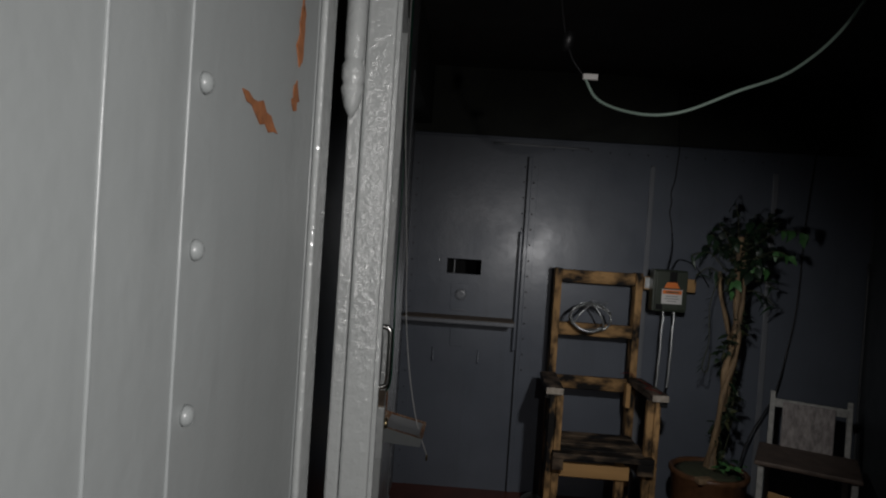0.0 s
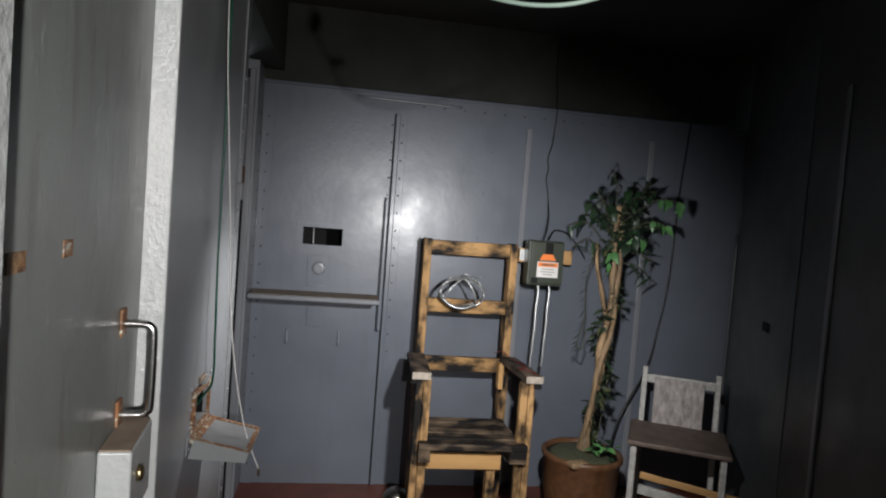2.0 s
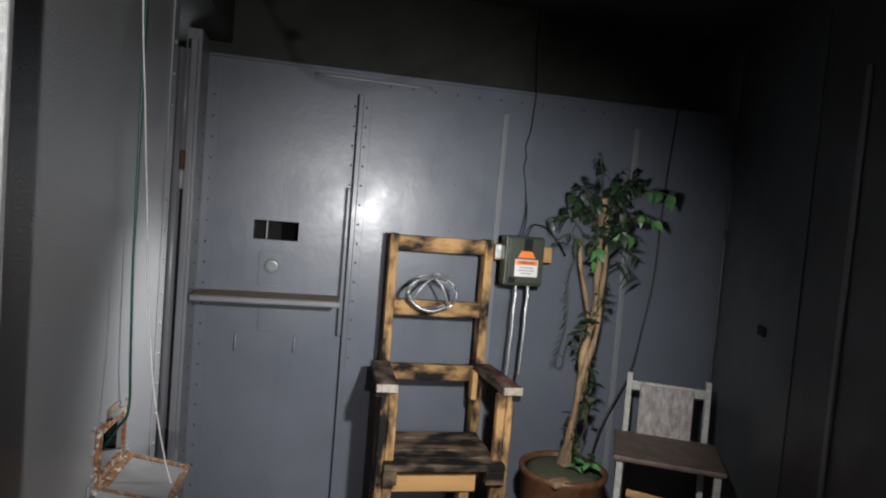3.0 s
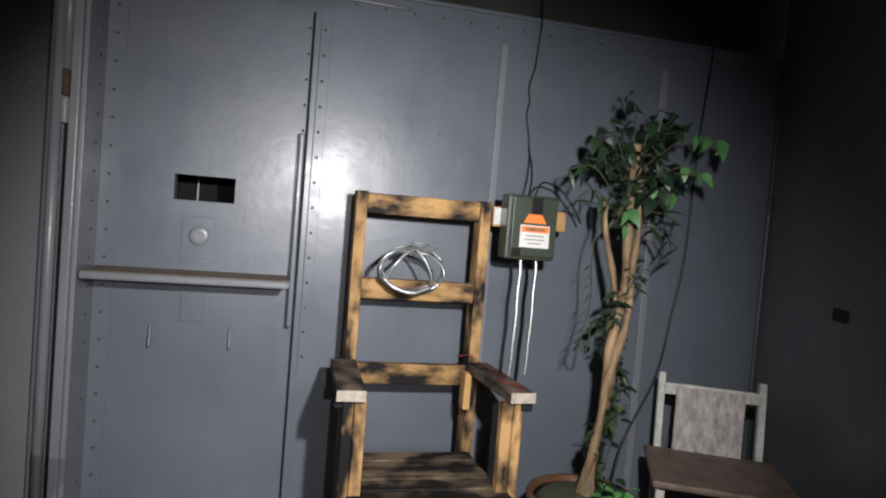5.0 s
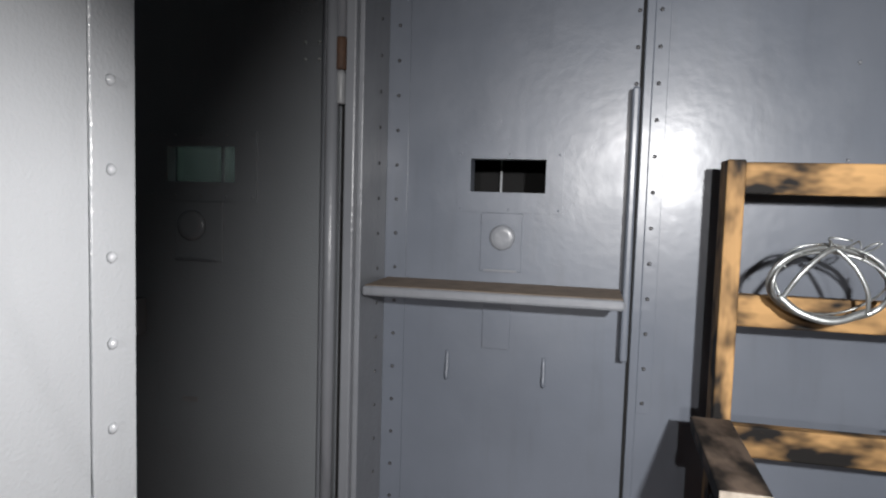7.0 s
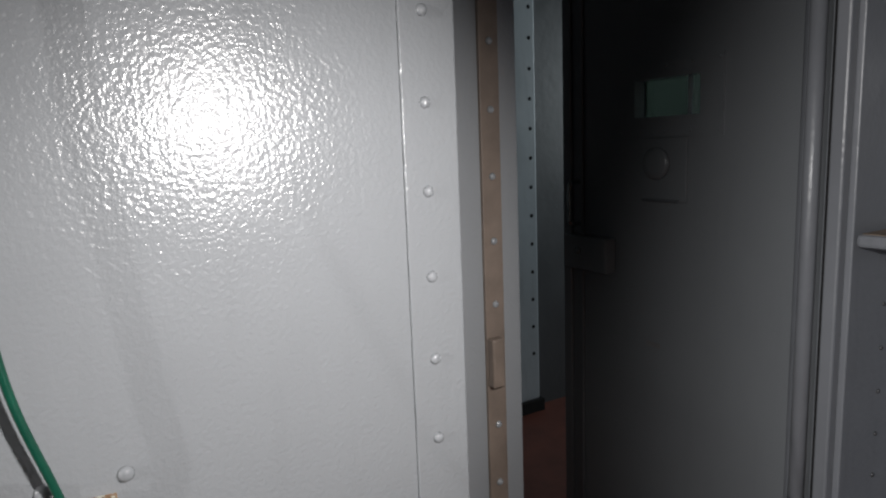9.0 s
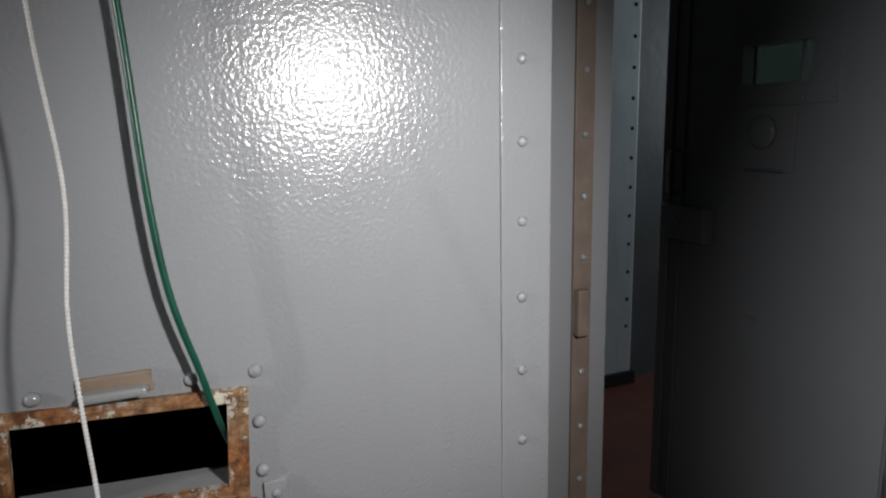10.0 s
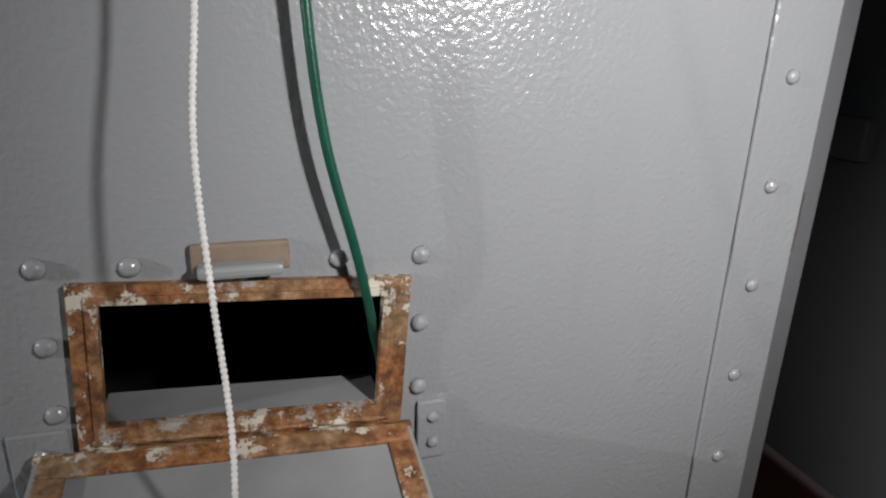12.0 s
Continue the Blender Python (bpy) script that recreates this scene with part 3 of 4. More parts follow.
# these rivets take the white enamel to paint in their glints
for x_ in (0.05, 0.09):
    for z_ in (1.70, 1.745):
        part("rivet", dome(0.0055, 0.005), M_EDGE, door_2, "rivet painted pale for its lit glint").matrix_basis = pose(x_ + 0.012, 0.0005, z_, -90)
part("hinge", lathe([(0.013, 1.668), (0.0145, 1.672), (0.0145, 1.748), (0.013, 1.752)], 14, pose(-0.005, 0.012, 0)), M_RUSTD, door_2, "dark rusty hinge barrel")
part("hinge_pin", lathe([(0.010, 1.58), (0.012, 1.585), (0.012, 1.655), (0.009, 1.667)], 14, pose(-0.005, 0.012, 0)), M_GREYM, door_2, "worn grey hinge pin")
part("hinge_top", lathe([(0.0125, 1.7525), (0.0125, 2.2)], 14, pose(-0.005, 0.012, 0)), M_STRIP, door_2)
part("pivot_tube", lathe([(0.017, 0.03), (0.017, 2.2)], 16, pose(0.018, 0.014, 0)), M_STRIP, door_2)
part("smear", bx(0.42, 0.47, 0.0002, 0.0012, 0.735, 0.75, 0.0004), M_INK, door_2, "dark scuff")

# food hatch: rusty frame, rivets, drop flap
hatch = thing("food_hatch", (0.0, 2.36, 0.9), "rusty steel food hatch with its flap hanging open", "hatch")
# the hatch sags a little out of level
SAG = Matrix.Translation((0, 2.36, 0.97)) @ Matrix.Rotation(radians(-3.2), 4, "X") @ Matrix.Translation((0, -2.36, -0.97))
HW = Matrix.Translation((0, -2.36, -0.9))
HM = HW @ SAG
OY0, OY1, OZ0, OZ1 = 2.265, 2.456, 0.9235, 1.0155
part("frame", holed("x", 0.0005, 0.007, (2.247, OY0, OY1, 2.477), (0.905, OZ0, OZ1, 1.029), True), M_RUST, hatch, "rusted frame with flaking cream paint").matrix_basis = HM
part("frame_lip", holed("x", 0.007, 0.0095, (2.2575, OY0, OY1, 2.4655), (0.9125, OZ0, OZ1, 1.0215), True), M_RUST, hatch).matrix_basis = HM
part("sill", bx(-0.042, 0.0065, OY0 - 0.006, OY1 + 0.006, OZ0 - 0.004, OZ0 - 0.0005, 0.001), M_GREYM, hatch, "dusty grey sill plate").matrix_basis = HM
part("weld", tube([(0.008, 2.256, OZ0 - 0.012), (0.0095, 2.31, OZ0 - 0.0115), (0.0085, 2.4, OZ0 - 0.0125), (0.009, 2.466, OZ0 - 0.012)], 0.0025, 7, 14, None, lambda t: 1 + 0.25 * math.sin(t * 211)), M_RUST, hatch, "rusty weld seam").matrix_basis = HM
FL = HM @ Matrix.Translation((0.012, 0, 0.904)) @ Matrix.Rotation(radians(12.5), 4, "Y")
flap = part("flap", bx(0.0, 0.155, 2.226, 2.478, -0.006, 0.0, 0.002), M_GREYM, hatch, "hinged steel flap, dusty grey with rusty rim")
flap.matrix_basis = FL
part("rim", bx(0.0, 0.018, 2.224, 2.48, 0.0, 0.004, 0.0015), M_RUST, flap)
for y0_, y1_ in ((2.224, 2.243), (2.462, 2.48)):
    part("rim", bx(0.018, 0.155, y0_, y1_, 0.0, 0.004, 0.0015), M_RUST, flap)
part("rim", bx(0.143, 0.157, 2.2435, 2.4615, 0.0, 0.003, 0.0012), M_RUST, flap)
part("front_lip", bx(0.150, 0.156, 2.224, 2.48, -0.026, -0.0005, 0.002), M_PLATE, flap)
for y0_, y1_ in ((2.2215, 2.2255), (2.4785, 2.4825)):
    lip = bx(0.004, 0.155, y0_, y1_, -0.026, 0.003)
    for v_ in lip.verts:
        if v_.co.z < -0.01 and v_.co.x < 0.05:
            v_.co.z = -0.05
    part("side_lip", lip, M_PLATE, flap)
part("hinge_rod", lathe([(0.006, 2.22), (0.006, 2.484)], 12, pose(0.012, 0, 0.902, -90, 0, 0)), M_RUST, hatch).matrix_basis = HM
for y0_, y1_, z0_, z1_ in ((2.200, 2.238, 0.872, 0.929), (2.488, 2.513, 0.857, 0.911)):
    part("bracket", bx(0.0005, 0.005, y0_, y1_, z0_, z1_, 0.0015), M_WALL, hatch).matrix_basis = HW
part("catch", bx(0.0005, 0.007, 2.327, 2.392, 1.036, 1.057, 0.002), M_DUST, hatch, "brown stained catch plate").matrix_basis = HW
part("catch_lip", bx(0.006, 0.021, 2.331, 2.387, 1.036, 1.045, 0.003), M_PLATE, hatch, "folded grey steel lip").matrix_basis = HW
for y_, z_, d_ in ((2.234, 1.046, 0), (2.289, 1.043, 0), (2.427, 1.039, 0), (2.489, 1.037, 0), (2.489, 0.981, 0), (2.489, 0.925, 0), (2.233, 0.991, 0), (2.232, 0.940, 0),
                   (2.501, 0.897, 1), (2.501, 0.873, 1), (2.220, 0.912, 1), (2.220, 0.887, 1)):
    again("rivet", RIVETS[(0.0065, "")], hatch, HW @ pose(0.005 if d_ else 0.0, y_, z_, 0, 90, 0) @ Matrix.Scale(0.8 if d_ else 1.12, 4))

# shelf under the viewing slot
shelf = thing("wall_shelf", (0.25, FAR, 1.085), "grey painted steel wall shelf with dusty brown top", "shelf")
SM = Matrix.Translation((-0.25, -FAR, -1.085))
part("board", bx(-0.094, 0.597, 3.872, FAR - 0.0005, 1.072, 1.099, 0.008), M_STRIP, shelf).matrix_basis = SM
part("dust", bx(-0.088, 0.592, 3.885, FAR - 0.002, 1.099, 1.1005), M_DUST, shelf).matrix_basis = SM


# ---- electric chair ----
chair = thing("electric_chair", (1.07, 3.68, 0), "scorched pine electric chair prop with charred arms", "chair")
CM = Matrix.Translation((-1.07, -3.68, 0))


def cpart(name, b_, material, label="", m=None, bev=0.004):
    ob = part(name, bx(*b_, bev, m), material, chair, label)
    ob.matrix_basis = CM
    return ob


for x0_ in (0.812, 1.290):
    cpart("back_post", (x0_, x0_ + 0.042, 3.862, 3.947, 0, 1.452), M_WOODV)
for z0_, z1_ in ((1.372, 1.447), (1.055, 1.132), (0.735, 0.812)):
    cpart("back_rail", (0.8545, 1.2895, 3.872, 3.908, z0_, z1_), M_WOODH)
ARM_L = Matrix.Translation((0.82, 3.86, 0.83)) @ Matrix.Rotation(radians(-2), 4, "Z")
ARM_R = Matrix.Translation((1.31, 3.86, 0.83)) @ Matrix.Rotation(radians(4), 4, "Z")
cpart("arm", (-0.058, 0.034, -0.43, 0.0, -0.036, 0.0), M_WOODA, "charred grey-black armrest", ARM_L)
cpart("arm", (-0.034, 0.055, -0.43, 0.0, -0.036, 0.0), M_WOODA, "charred grey-black armrest", ARM_R)
cpart("arm_end", (-0.057, 0.033, -0.4345, -0.4302, -0.035, -0.001), M_ENDG, "pale sawn end grain", ARM_L, 0.001)
cpart("arm_end", (-0.033, 0.054, -0.4345, -0.4302, -0.035, -0.001), M_ENDG, "pale sawn end grain", ARM_R, 0.001)
# black blocks below the front ends of both arms
cpart("under_arm_block", (-0.062, -0.02, -0.405, -0.35, -0.066, -0.0362), M_BLACK, "black block under the armrest", ARM_L, 0.008)
cpart("under_arm_block", (0.012, 0.058, -0.415, -0.36, -0.07, -0.0362), M_BLACK, "black block under the armrest", ARM_R, 0.008)
cpart("front_leg", (0.772, 0.806, 3.45, 3.54, 0, 0.79), M_WOODV)
cpart("leg_board", (0.808, 0.846, 3.452, 3.49, 0, 0.79), M_WOODV)
cpart("front_leg", (1.330, 1.362, 3.45, 3.54, 0, 0.79), M_WOODV)
cpart("leg_board", (1.290, 1.328, 3.452, 3.49, 0, 0.79), M_WOODV)
for k_, y0_ in enumerate((3.40, 3.485, 3.57, 3.655, 3.74)):
    cpart("seat_slat", (0.81 if k_ else 0.80, 1.305 if k_ else 1.335, y0_, y0_ + 0.078, 0.462 + 0.002 * (k_ % 2), 0.492 + 0.003 * (k_ % 3)), M_SEAT)
cpart("seat_front", (0.80, 0.86, 3.405, 3.44, 0.40, 0.461), M_SEAT)
cpart("seat_front", (1.25, 1.335, 3.405, 3.44, 0.40, 0.461), M_SEAT)
cpart("apron", (0.847, 1.22, 3.455, 3.475, 0.352, 0.43), M_PINE, "raw pine front apron")
cpart("inner_leg", (1.155, 1.20, 3.476, 3.52, 0, 0.43), M_WOODV)
cpart("side_rail", (0.858, 0.88, 3.5, 3.86, 0.38, 0.46), M_SEAT)
cpart("side_rail", (1.262, 1.285, 3.5, 3.86, 0.38, 0.46), M_SEAT)
cpart("box_board", (1.333, 1.634, 3.842, 3.861, 1.36, 1.437), M_PINE, "raw pine cross board")
cpart("board_plate", (1.336, 1.368, 3.839, 3.8418, 1.368, 1.432), M_STEEL, "galvanised joining plate", None, 0.0008)
part("knee_brace", bx(1.262, 1.289, 3.80, 3.861, 0.66, 0.80, 0.004), M_PINE, chair).matrix_basis = CM

part("red_wire", tube([(1.235, 3.855, 0.85), (1.28, 3.84, 0.862), (1.315, 3.8, 0.842), (1.33, 3.7, 0.838), (1.35, 3.6, 0.838), (1.30, 3.55, 0.838), (1.345, 3.5, 0.838), (1.365, 3.46, 0.832)], 0.0018, 6, 6), M_REDW, chair, "thin red wire along the armrest").matrix_basis = CM

# green switch box on the cross board
sbox = thing("switch_box", (1.455, 3.84, 1.36), "olive green switch box with orange and white danger label", "box")
BM = Matrix.Translation((-1.455, -3.84, -1.36))
part("case", bx(1.360, 1.556, 3.755, 3.8415, 1.245, 1.486, 0.008), M_GREEN, sbox).matrix_basis = BM
part("cover", bx(1.375, 1.552, 3.742, 3.755, 1.258, 1.478, 0.004), M_GREEN, sbox).matrix_basis = BM
part("black_tape", bx(1.448, 1.490, 3.7395, 3.7418, 1.415, 1.478), M_BLACK, sbox, "black tape strip").matrix_basis = BM
sign = bx(1.418, 1.508, 3.7365, 3.7394, 1.383, 1.416)
for v_ in sign.verts:
    if v_.co.z > 1.4:
        v_.co.x = 1.462 + (v_.co.x - 1.463) * 0.58
part("warning_sign", sign, M_LABELO, sbox, "orange warning sign").matrix_basis = BM
part("black_tape", bx(1.378, 1.415, 3.7395, 3.7418, 1.258, 1.288), M_BLACK, sbox, "black tape patch").matrix_basis = BM
part("label", bx(1.408, 1.524, 3.7395, 3.7418, 1.292, 1.375), M_LABELW, sbox, "white danger label").matrix_basis = BM
part("label_band", bx(1.412, 1.52, 3.7375, 3.7394, 1.349, 1.371), M_LABELO, sbox).matrix_basis = BM
for z_, w_ in ((1.336, 0.035), (1.322, 0.04), (1.308, 0.026)):
    part("print_line", bx(1.466 - w_, 1.466 + w_, 3.7382, 3.7394, z_ - 0.0025, z_ + 0.0025), M_INK, sbox).matrix_basis = BM
for w_, z_ in ((0.036, 1.36),):
    part("print_line", bx(1.466 - w_, 1.466 + w_, 3.7362, 3.7374, z_ - 0.005, z_ + 0.005), M_RUST, sbox).matrix_basis = BM
for x_ in (1.435, 1.497):
    part("cable", tube([(x_, 3.785, 1.25), (x_ + 0.002, 3.78, 1.2), (x_ - 0.006, 3.768, 1.12), (x_ - 0.007, 3.76, 1.03), (x_ - 0.013, 3.755, 0.94), (x_ - 0.015, 3.752, 0.87), (x_ - 0.02, 3.75, 0.8 + 0.008 * (x_ > 1.45))], 0.0075, 8, 8), M_STEEL, sbox, "grey metal clad cable").matrix_basis = BM
part("feed_wire", tube([(1.455, 3.81, 1.484), (1.49, 3.88, 1.55), (1.53, 4.0, 1.63), (1.55, 4.088, 1.69), (1.542, 4.092, 1.76), (1.526, 4.092, 1.84), (1.534, 4.092, 1.9), (1.526, 4.092, 1.96), (1.545, 4.092, 2.04), (1.552, 4.092, 2.13), (1.552, 4.075, 2.25), (1.54, 4.10, 2.5), (1.55, 4.11, 2.68)], 0.004, 6, 8), M_BCORD, sbox, "black flex running up the wall").matrix_basis = BM
part("loop_wire", tube([(1.48, 3.81, 1.484), (1.53, 3.86, 1.545), (1.62, 3.9, 1.53), (1.68, 3.9, 1.47), (1.74, 3.93, 1.40)], 0.0035, 6, 8), M_BCORD, sbox).matrix_basis = BM

# wire crown hung on the chair's middle rail
crown_ = thing("wire_crown", (1.02, 3.80, 1.10), "twisted galvanised wire headpiece hung on the chair rail", "headpiece")
WM = Matrix.Translation((-1.02, -3.80, -1.10))
rng = random.Random(4)


def ring(cx, cz, rx, rz, y0, dy, ph, turns=1.0, n=13):
    return [(cx + rx * math.cos(ph + turns * math.tau * k / (n - 1)), y0 + dy * math.sin(ph + 2.0 * math.tau * k / (n - 1)), cz + rz * math.sin(ph + turns * math.tau * k / (n - 1))) for k in range(n)]


for args, r_ in (((1.022, 1.176, 0.122, 0.080, 3.80, 0.02, 0.2), 0.0058), ((1.020, 1.172, 0.118, 0.074, 3.79, 0.022, 1.5), 0.0036), ((1.026, 1.182, 0.114, 0.080, 3.812, 0.03, 2.6), 0.0028)):
    part("wire", tube(ring(*args), r_, 7, 5), M_STEEL, crown_).matrix_basis = WM
for pts_, r_ in ((((0.925, 3.775, 1.14), (0.955, 3.765, 1.195), (1.0, 3.775, 1.24), (1.03, 3.785, 1.255)), 0.0055), (((1.03, 3.785, 1.255), (1.065, 3.768, 1.215), (1.09, 3.765, 1.165), (1.098, 3.775, 1.12)), 0.005),
                 (((0.918, 3.778, 1.145), (0.96, 3.762, 1.112), (1.025, 3.757, 1.098), (1.09, 3.768, 1.12)), 0.0085)):
    part("strap", tube(pts_, r_, 7, 8), M_STEEL, crown_, "flattened metal strap").matrix_basis = WM
for k in range(9):
    a_ = rng.uniform(0.1, 3.0)
    x_, z_ = 1.02 + 0.12 * math.cos(a_), 1.178 + 0.082 * math.sin(a_)
    part("wire_end", tube([(x_, 3.8, z_), (x_ + rng.uniform(-.02, .02), 3.785, z_ + rng.uniform(0, .02)), (x_ + rng.uniform(-.03, .035), 3.775, z_ + rng.uniform(-.005, .03))], 0.0022, 5, 4), M_STEEL, crown_).matrix_basis = WM

# ball
tagged(part("iron_ball", lathe([(0.078 * math.sin(math.pi * k / 18) + 1e-4, 0.078 - 0.078 * math.cos(math.pi * k / 18)) for k in range(19)], 32), M_BALL),
       "tarnished steel ball lying on the floor by the chair", "ball").location = (0.745, 3.70, 0)

# ---- potted tree ----
tree = thing("potted_tree", (1.70, 3.62, 0), "artificial fig tree with vine on pale stems in brown pot", "plant")
pot = part("pot", lathe([(0.13, 0), (0.165, 0.03), (0.19, 0.2), (0.2, 0.36), (0.212, 0.375), (0.212, 0.395), (0.2, 0.402), (0.188, 0.395), (0.183, 0.35)], 36), M_POT, tree, "glossy woven brown pot")
part("moss", lathe([(0.186, 0.378), (0.14, 0.396), (0.06, 0.408), (0.005, 0.412)], 24), M_SOIL, tree, "dry moss")
part("bark_chip", bx(-0.17, -0.07, -0.17, -0.11, 0.372, 0.405, 0.012, pose(0, 0, 0, 0, 0, 14)), M_BARK, tree, "pale bark piece in the pot")
stems = (((0.0, -0.02, 0.36), (0.02, 0, 0.55), (0.05, 0.0, 0.75), (0.045, -0.01, 0.95), (0.085, 0.0, 1.15), (0.09, 0.01, 1.35), (0.075, 0.0, 1.55), (0.085, 0, 1.7)),
         ((0.03, 0.01, 0.36), (0.03, 0.02, 0.6), (0.075, 0.02, 0.8), (0.085, 0.02, 1.0), (0.05, 0.02, 1.2), (0.0, 0.02, 1.38), (-0.01, 0.02, 1.5)),
         ((-0.015, 0.02, 0.36), (0.01, -0.03, 0.62), (0.04, -0.03, 0.85), (0.09, -0.03, 1.05), (0.10, -0.02, 1.25), (0.11, -0.02, 1.45), (0.10, 0, 1.62)))
for s_, r_ in zip(stems, (0.022, 0.015, 0.017)):
    part("stem", tube(s_, r_, 9, 10, None, lambda t: (1 - 0.35 * t) * (1 + 0.13 * math.sin(t * 47) + 0.1 * math.sin(t * 19 + 1))), M_BARK, tree, "pale knotty stem")
vine = [(0.05 + 0.04 * math.cos(k * 1.15) + 0.04 * (k / 15), 0.0 + 0.045 * math.sin(k * 1.15), 0.4 + k * 0.08) for k in range(16)]
part("vine", tube(vine, 0.0035, 5, 5), M_SOIL, tree)
part("vine", tube([(0.10, 0.03, 1.3), (0.13, 0.02, 1.1), (0.09, 0.05, 0.9), (0.12, 0.03, 0.7), (0.08, 0.03, 0.45)], 0.0028, 5, 6), M_SOIL, tree)


def leaf_mesh(length, width, droop):
    bm = bmesh.new()
    rows_ = []
    for k, (s, w) in enumerate(((0, 0.06), (0.18, 0.7), (0.42, 1.0), (0.7, 0.66), (1.0, 0.04))):
        z = -droop * s * s * length
        rows_.append([bm.verts.new((-w * width / 2, s * length, z + 0.12 * w * width)), bm.verts.new((0, s * length, z)), bm.verts.new((w * width / 2, s * length, z + 0.12 * w * width))])
    for a, b in zip(rows_, rows_[1:]):
        for k in range(2):
            fc = bm.faces.new((a[k], a[k + 1], b[k + 1], b[k]))
            fc.smooth = True
    return bm


LEAVES, BRIGHT = [], []
for l_, w_, d_ in ((0.066, 0.044, 0.35), (0.054, 0.038, 0.7), (0.085, 0.018, 0.5)):
    LEAVES.append(part("leaf", leaf_mesh(l_, w_, d_), M_LEAF, tree))
for l_, w_, d_ in ((0.058, 0.036, 0.5), (0.046, 0.03, 0.8)):
    BRIGHT.append(part("leaf", leaf_mesh(l_, w_, d_), M_LEAFB, tree, "bright green leaf"))
rng = random.Random(11)
twigs = []
for k in range(24):
    a_ = rng.uniform(0, math.tau)
    z0_ = rng.uniform(1.42, 1.66)
    ext = rng.uniform(0.08, 0.21)
    tip = (0.10 + ext * math.cos(a_), ext * 0.8 * math.sin(a_), min(1.8, z0_ + rng.uniform(-0.02, 0.2)))
    twigs.append((((0.085, 0, z0_), ((0.085 + tip[0]) / 2, tip[1] / 2, (z0_ + tip[2]) / 2 + 0.03), tip), 6, 0))
# arching sprigs: dark round leaves above, thin ones at the side, bright green ones towards the room
twigs += [(((0.07, 0, 1.6), (0.05, -0.03, 1.78), (0.02, -0.05, 1.87)), 5, 0), (((0.05, 0, 1.6), (-0.02, -0.03, 1.72), (-0.06, -0.05, 1.76)), 5, 0), (((0.05, 0, 1.55), (-0.05, -0.03, 1.67), (-0.10, -0.05, 1.70)), 5, 0),
          (((0.09, 0, 1.6), (0.11, -0.03, 1.76), (0.13, -0.05, 1.82)), 5, 0), (((0.09, 0, 1.6), (0.22, 0.05, 1.78), (0.27, 0.06, 1.84)), 4, 0),
          (((0.02, 0, 1.5), (-0.09, -0.02, 1.6), (-0.19, -0.03, 1.58)), 5, 2), (((0.02, 0, 1.45), (-0.08, -0.02, 1.52), (-0.16, -0.03, 1.47)), 4, 2), (((0.10, 0, 1.4), (0.2, 0.0, 1.4), (0.29, 0.0, 1.33)), 5, 2), (((0.10, 0, 1.45), (0.22, 0.02, 1.46), (0.31, 0.02, 1.42)), 5, 2),
          (((0.09, 0, 1.6), (0.26, -0.05, 1.74), (0.40, -0.08, 1.735)), 7, 3), (((0.09, 0, 1.55), (0.24, -0.05, 1.63), (0.31, -0.08, 1.61)), 4, 3), (((0.085, 0, 1.5), (0.14, -0.05, 1.54), (0.2, -0.07, 1.53)), 3, 3), (((0.08, 0, 1.4), (0.06, -0.05, 1.46), (0.03, -0.06, 1.45)), 3, 3)]
for tw, count, kind_ in twigs:
    part("twig", tube(tw, 0.0028, 5, 4), M_SOIL, tree)
    line_ = smooth_path(tw, 8)
    for j in range(count):
        s_ = (0.55 if kind_ == 3 else 0.3) + (0.45 if kind_ == 3 else 0.7) * j / (count - 1)
        p_ = line_[round(s_ * 16)]
        source = rng.choice(BRIGHT) if kind_ == 3 else LEAVES[2] if kind_ == 2 else LEAVES[rng.choice((0, 0, 1))]
        lean_ = rng.uniform(-75, -35) if kind_ == 3 else rng.uniform(-60, 25)
        yaw_ = rng.uniform(130, 230) if kind_ == 3 else rng.uniform(0, 360)
        again("leaf", source, tree, pose(*p_, lean_, rng.uniform(-40, 40), yaw_) @ Matrix.Scale(rng.uniform(0.85, 1.2), 4))
strand = ((-0.02, -0.03, 1.5), (-0.07, -0.03, 1.32), (-0.065, -0.035, 1.12), (-0.09, -0.035, 0.99), (-0.085, -0.03, 0.95), (-0.06, -0.03, 0.95), (-0.05, -0.03, 1.05))
part("vine", tube(strand, 0.0028, 5, 6), M_SOIL, tree)
hang_ = smooth_path(strand, 6)
for j in range(22):
    p_ = hang_[j]
    again("leaf", LEAVES[2], tree, pose(*p_, rng.uniform(-30, 10), 0, 90 + rng.uniform(-25, 25)) @ Matrix.Scale(0.45, 4))
foliage = bmesh.new()
vine_path = smooth_path(vine, 5)
for k in range(270):
    p_ = vine_path[rng.randrange(3, len(vine_path))]
    one = leaf_mesh(0.04 * rng.uniform(0.7, 1.4), 0.022 * rng.uniform(0.8, 1.3), rng.uniform(0.1, 0.8))
    m_ = pose(p_.x + rng.uniform(-.028, .022), p_.y + rng.uniform(-.04, .012), p_.z + rng.uniform(-.02, .02), rng.uniform(-65, 45), rng.uniform(-50, 50), rng.uniform(0, 360))
    made = {v_: foliage.verts.new(m_ @ v_.co) for v_ in one.verts}
    for f_ in one.faces:
        foliage.faces.new([made[v_] for v_ in f_.verts]).smooth = True
    one.free()
tagged(part("vine_foliage", foliage, M_VINE, tree, "dark small vine leaves"), kind="stuff")
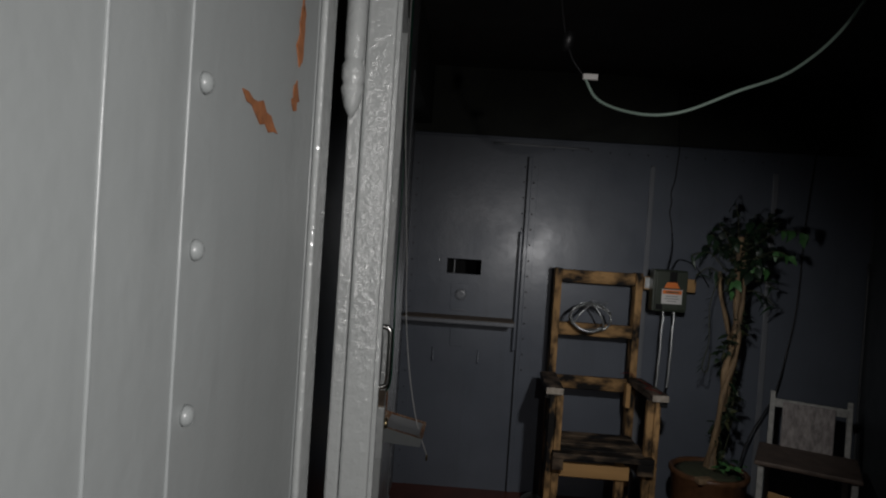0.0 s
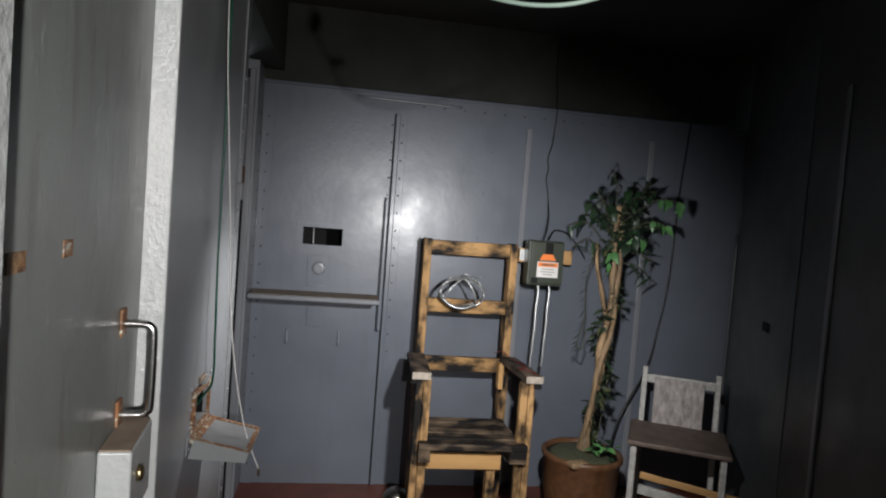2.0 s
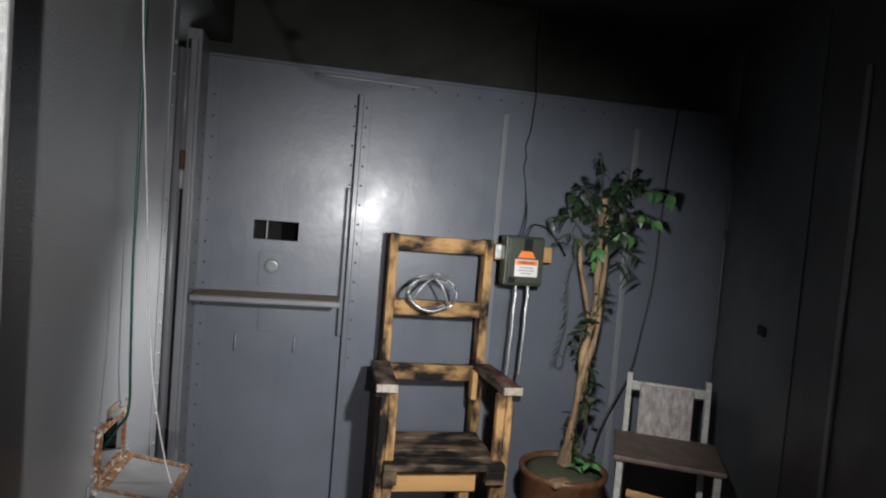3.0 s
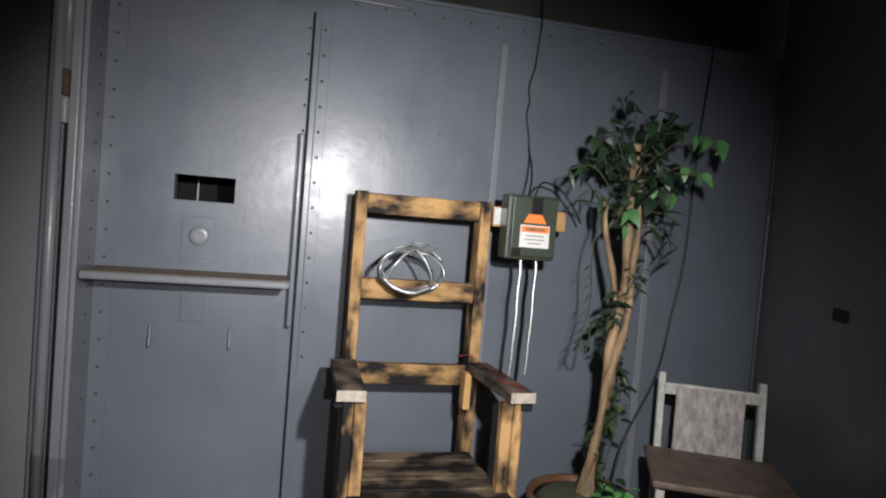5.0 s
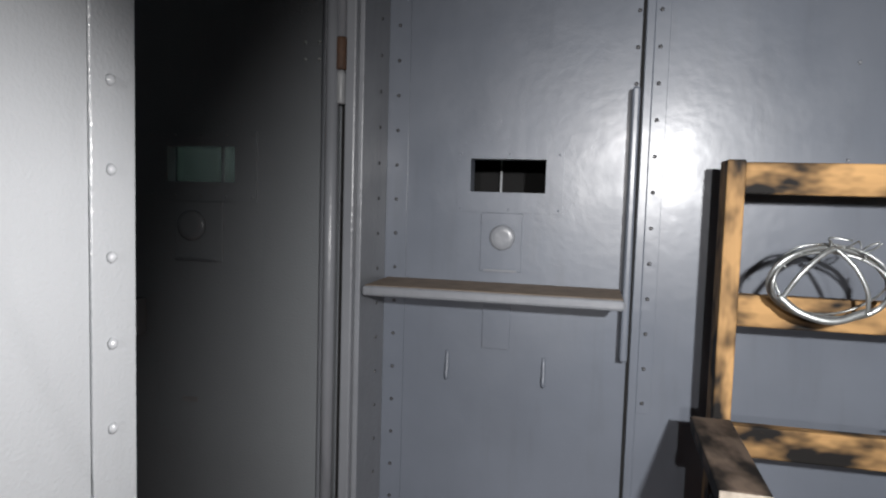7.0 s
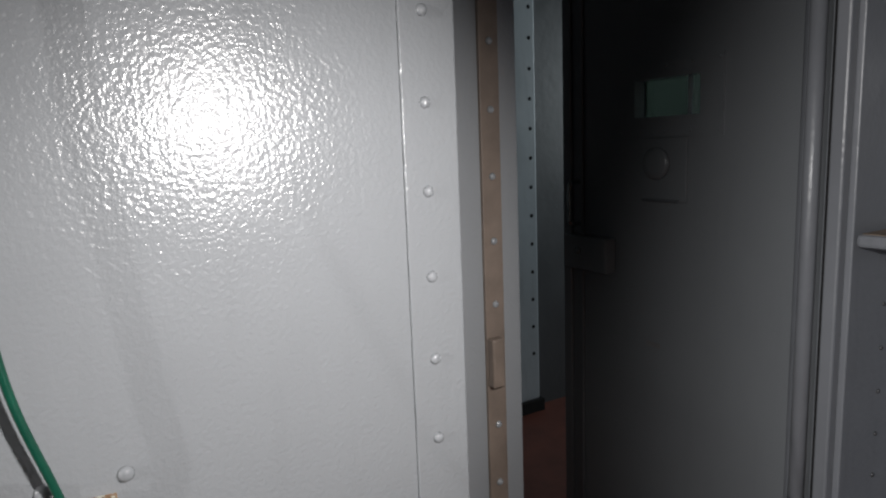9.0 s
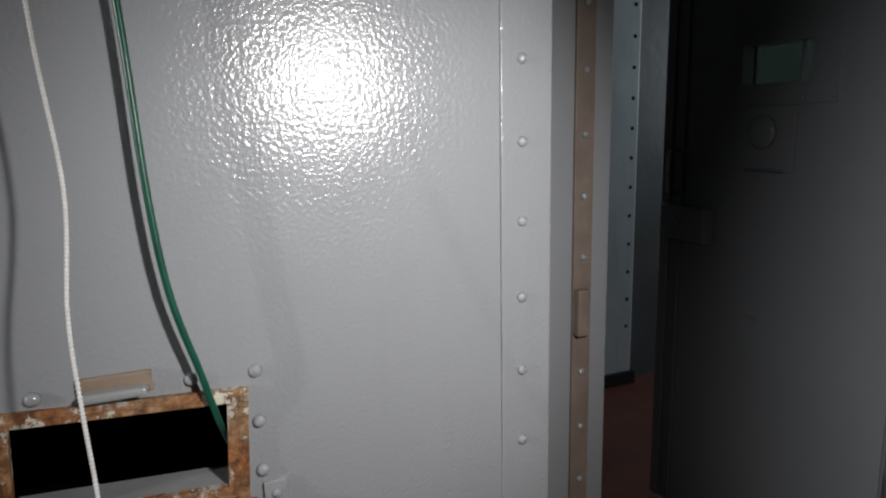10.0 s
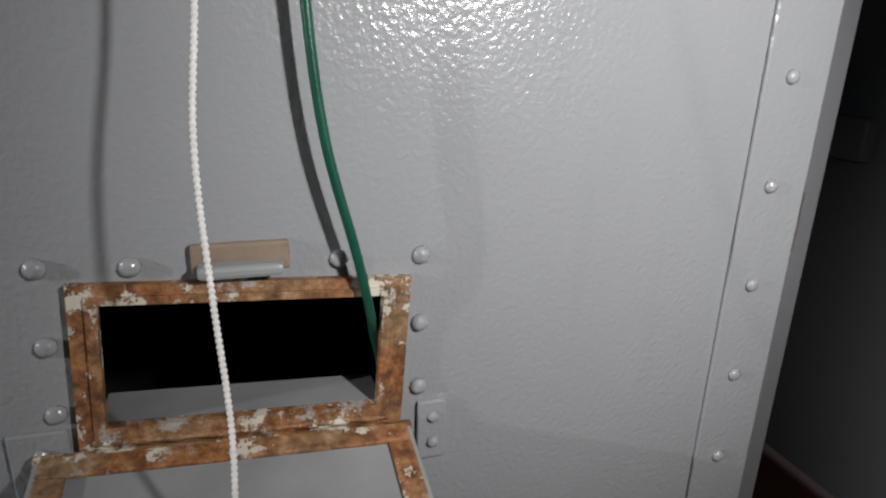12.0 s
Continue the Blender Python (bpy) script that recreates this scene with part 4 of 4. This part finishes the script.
for k in range(34):
    a_, r_ = rng.uniform(0, math.tau), rng.uniform(0.02, 0.1)
    again("leaf", (BRIGHT if k % 3 else LEAVES)[rng.choice((0, 1))], tree, pose(0.08 + r_ * math.cos(a_), -0.05 + r_ * math.sin(a_), rng.uniform(0.38, 0.47), rng.uniform(-10, 50), rng.uniform(-30, 30), rng.uniform(0, 360)) @ Matrix.Scale(0.85, 4))
BRIGHT[0].matrix_basis = pose(0.37, -0.08, 1.715, -50, 10, 170)
BRIGHT[1].matrix_basis = pose(0.02, -0.07, 1.40, -60, 10, 190)
LEAVES[0].matrix_basis = pose(0.15, -0.05, 1.72, -20, 10, 40)
LEAVES[1].matrix_basis = pose(0.02, -0.05, 1.75, -30, 10, 140)
LEAVES[2].matrix_basis = pose(0.05, -0.05, 0.9, -20, 10, 200)

# ---- white chair ----
wch = thing("folding_chair", (2.085, 3.34, 0), "low white wooden chair with canvas back and worn seat", "chair")
wch.rotation_euler = (0, 0, radians(-27))


def wpart(name, b_, material, label="", m=None, bev=0.004):
    return part(name, bx(*b_, bev, m), material, wch, label)


for x_ in (-0.205, 0.18):
    tilt = pose(x_, 0.36, 0.0, -7)
    wpart("back_post", (0, 0.028, -0.02, 0.02, 0.0, 0.825), M_WHITEW, "", tilt)
for x_ in (-0.228, 0.198):
    wpart("front_leg", (x_, x_ + 0.03, 0.02, 0.055, 0, 0.498), M_WHITEW)
wpart("top_rail", (-0.18, 0.185, 0.428, 0.448, 0.735, 0.782), M_WHITEW, "", pose(0, 0, 0))
wpart("back_cloth", (-0.137, 0.125, 0.268, 0.284, 0.49, 0.77), M_CLOTH, "faded canvas back panel", pose(0, 0.09, 0.02, 0) @ pose(0, 0, 0, -3), 0.008)
wpart("seat", (-0.245, 0.245, -0.01, 0.40, 0.50, 0.525), M_SEATB, "weathered brown wooden seat", None, 0.008)
wpart("stretcher", (-0.2, 0.30, 0.058, 0.074, 0.30, 0.335), M_PINE, "bare pine lath", pose(0, 0, 0, 0, 5, 0))
wpart("brace", (-0.2, 0.2, 0.10, 0.118, 0.20, 0.25), M_WHITEW, "", pose(0, 0, 0, 0, 6, 0))
wpart("brace", (-0.2, 0.2, 0.122, 0.14, 0.14, 0.19), M_WHITEW, "", pose(0, 0, 0, 0, -7, 0))

# ---- grey steel stand ----
stand = thing("steel_stand", (1.35, 1.55, 0), "grey painted open steel table frame", "stand")
for sx in (-0.39, 0.36):
    for sy in (-0.38, 0.35):
        part("leg", bx(sx, sx + 0.03, sy, sy + 0.03, 0, 0.82, 0.003), M_GREYM, stand)
for b_ in ((-0.39, 0.39, -0.38, -0.34), (-0.39, 0.39, 0.34, 0.38)):
    part("rail", bx(*b_, 0.8205, 0.85, 0.004), M_GREYM, stand)
for b_ in ((-0.39, -0.35, -0.3395, 0.3395), (0.35, 0.39, -0.3395, 0.3395)):
    part("rail", bx(*b_, 0.8205, 0.85, 0.004), M_GREYM, stand)
part("lower_shelf", bx(-0.36, 0.36, -0.35, 0.35, 0.3, 0.315, 0.003), M_BLACK, stand, "dark lower shelf")

# ---- cords ----
WC = ((0.01, 2.35, 2.68), (0.02, 2.347, 2.06), (0.04, 2.345, 1.75), (0.06, 2.335, 1.5), (0.066, 2.338, 1.36), (0.075, 2.347, 1.24), (0.088, 2.34, 1.14), (0.10, 2.343, 1.06), (0.115, 2.348, 0.98), (0.135, 2.346, 0.90), (0.155, 2.352, 0.84), (0.178, 2.37, 0.775))
tagged(part("white_cord", tube(WC, 0.0018, 7, 10, None, None, 0.0036), M_ROPE), "white braided cord hanging free before the hatch wall", "cord")
part("cord_tip", lathe([(0.0035, 0), (0.004, 0.006), (0.0035, 0.02), (0.003, 0.022)], 10, pose(*WC[-1]) @ pose(0, 0, -0.02)), M_BRASS, bpy.data.objects["white_cord"])
tagged(part("green_cord", tube(((0.015, 2.385, 2.68), (0.02, 2.388, 1.9), (0.02, 2.394, 1.5), (0.02, 2.4, 1.35), (0.022, 2.406, 1.22), (0.022, 2.416, 1.13), (0.02, 2.436, 1.05), (0.012, 2.4475, 1.0), (-0.006, 2.4535, 0.974), (-0.03, 2.464, 0.935), (-0.08, 2.48, 0.86)), 0.0035, 8, 10), M_GCORD), "dark green flex running down the wall into the hatch", "cord")
tagged(part("hanging_cord", tube([(0.49, 1.285, 1.925), (0.51, 1.27, 1.885), (0.545, 1.24, 1.859), (0.60, 1.2, 1.842), (0.66, 1.18, 1.849), (0.74, 1.16, 1.884), (0.84, 1.15, 1.93), (0.93, 1.14, 2.03), (1.0, 1.13, 2.2), (1.05, 1.12, 2.45), (1.06, 1.12, 2.68)], 0.003, 8, 8), M_PGREEN),
       "pale green flex drooping from the ceiling", "cord")
hc = bpy.data.objects["hanging_cord"]
part("cord_tip", bx(0.485, 0.515, 1.28, 1.29, 1.922, 1.934, 0.002), M_LABELW, hc)
part("hanger", tube([(0.49, 1.285, 1.925), (0.46, 1.29, 1.97), (0.44, 1.3, 2.05), (0.41, 1.31, 2.3), (0.40, 1.32, 2.68)], 0.0022, 6, 6), M_BCORD, hc)
part("knot", lathe([(0.004, -0.02), (0.011, -0.01), (0.012, 0.008), (0.005, 0.02)], 10, pose(0.452, 1.295, 2.0, 20, 10, 0)), M_BCORD, hc)
tagged(part("wall_cable", tube([(2.40, 4.07, 2.68), (2.395, 4.085, 2.3), (2.36, 4.085, 1.8), (2.345, 4.085, 1.3), (2.30, 4.08, 1.0), (2.22, 4.03, 0.75), (2.05, 3.98, 0.45), (1.98, 3.96, 0.1)], 0.0055, 8, 8), M_BCORD), "black cable hanging down the far wall", "cable")
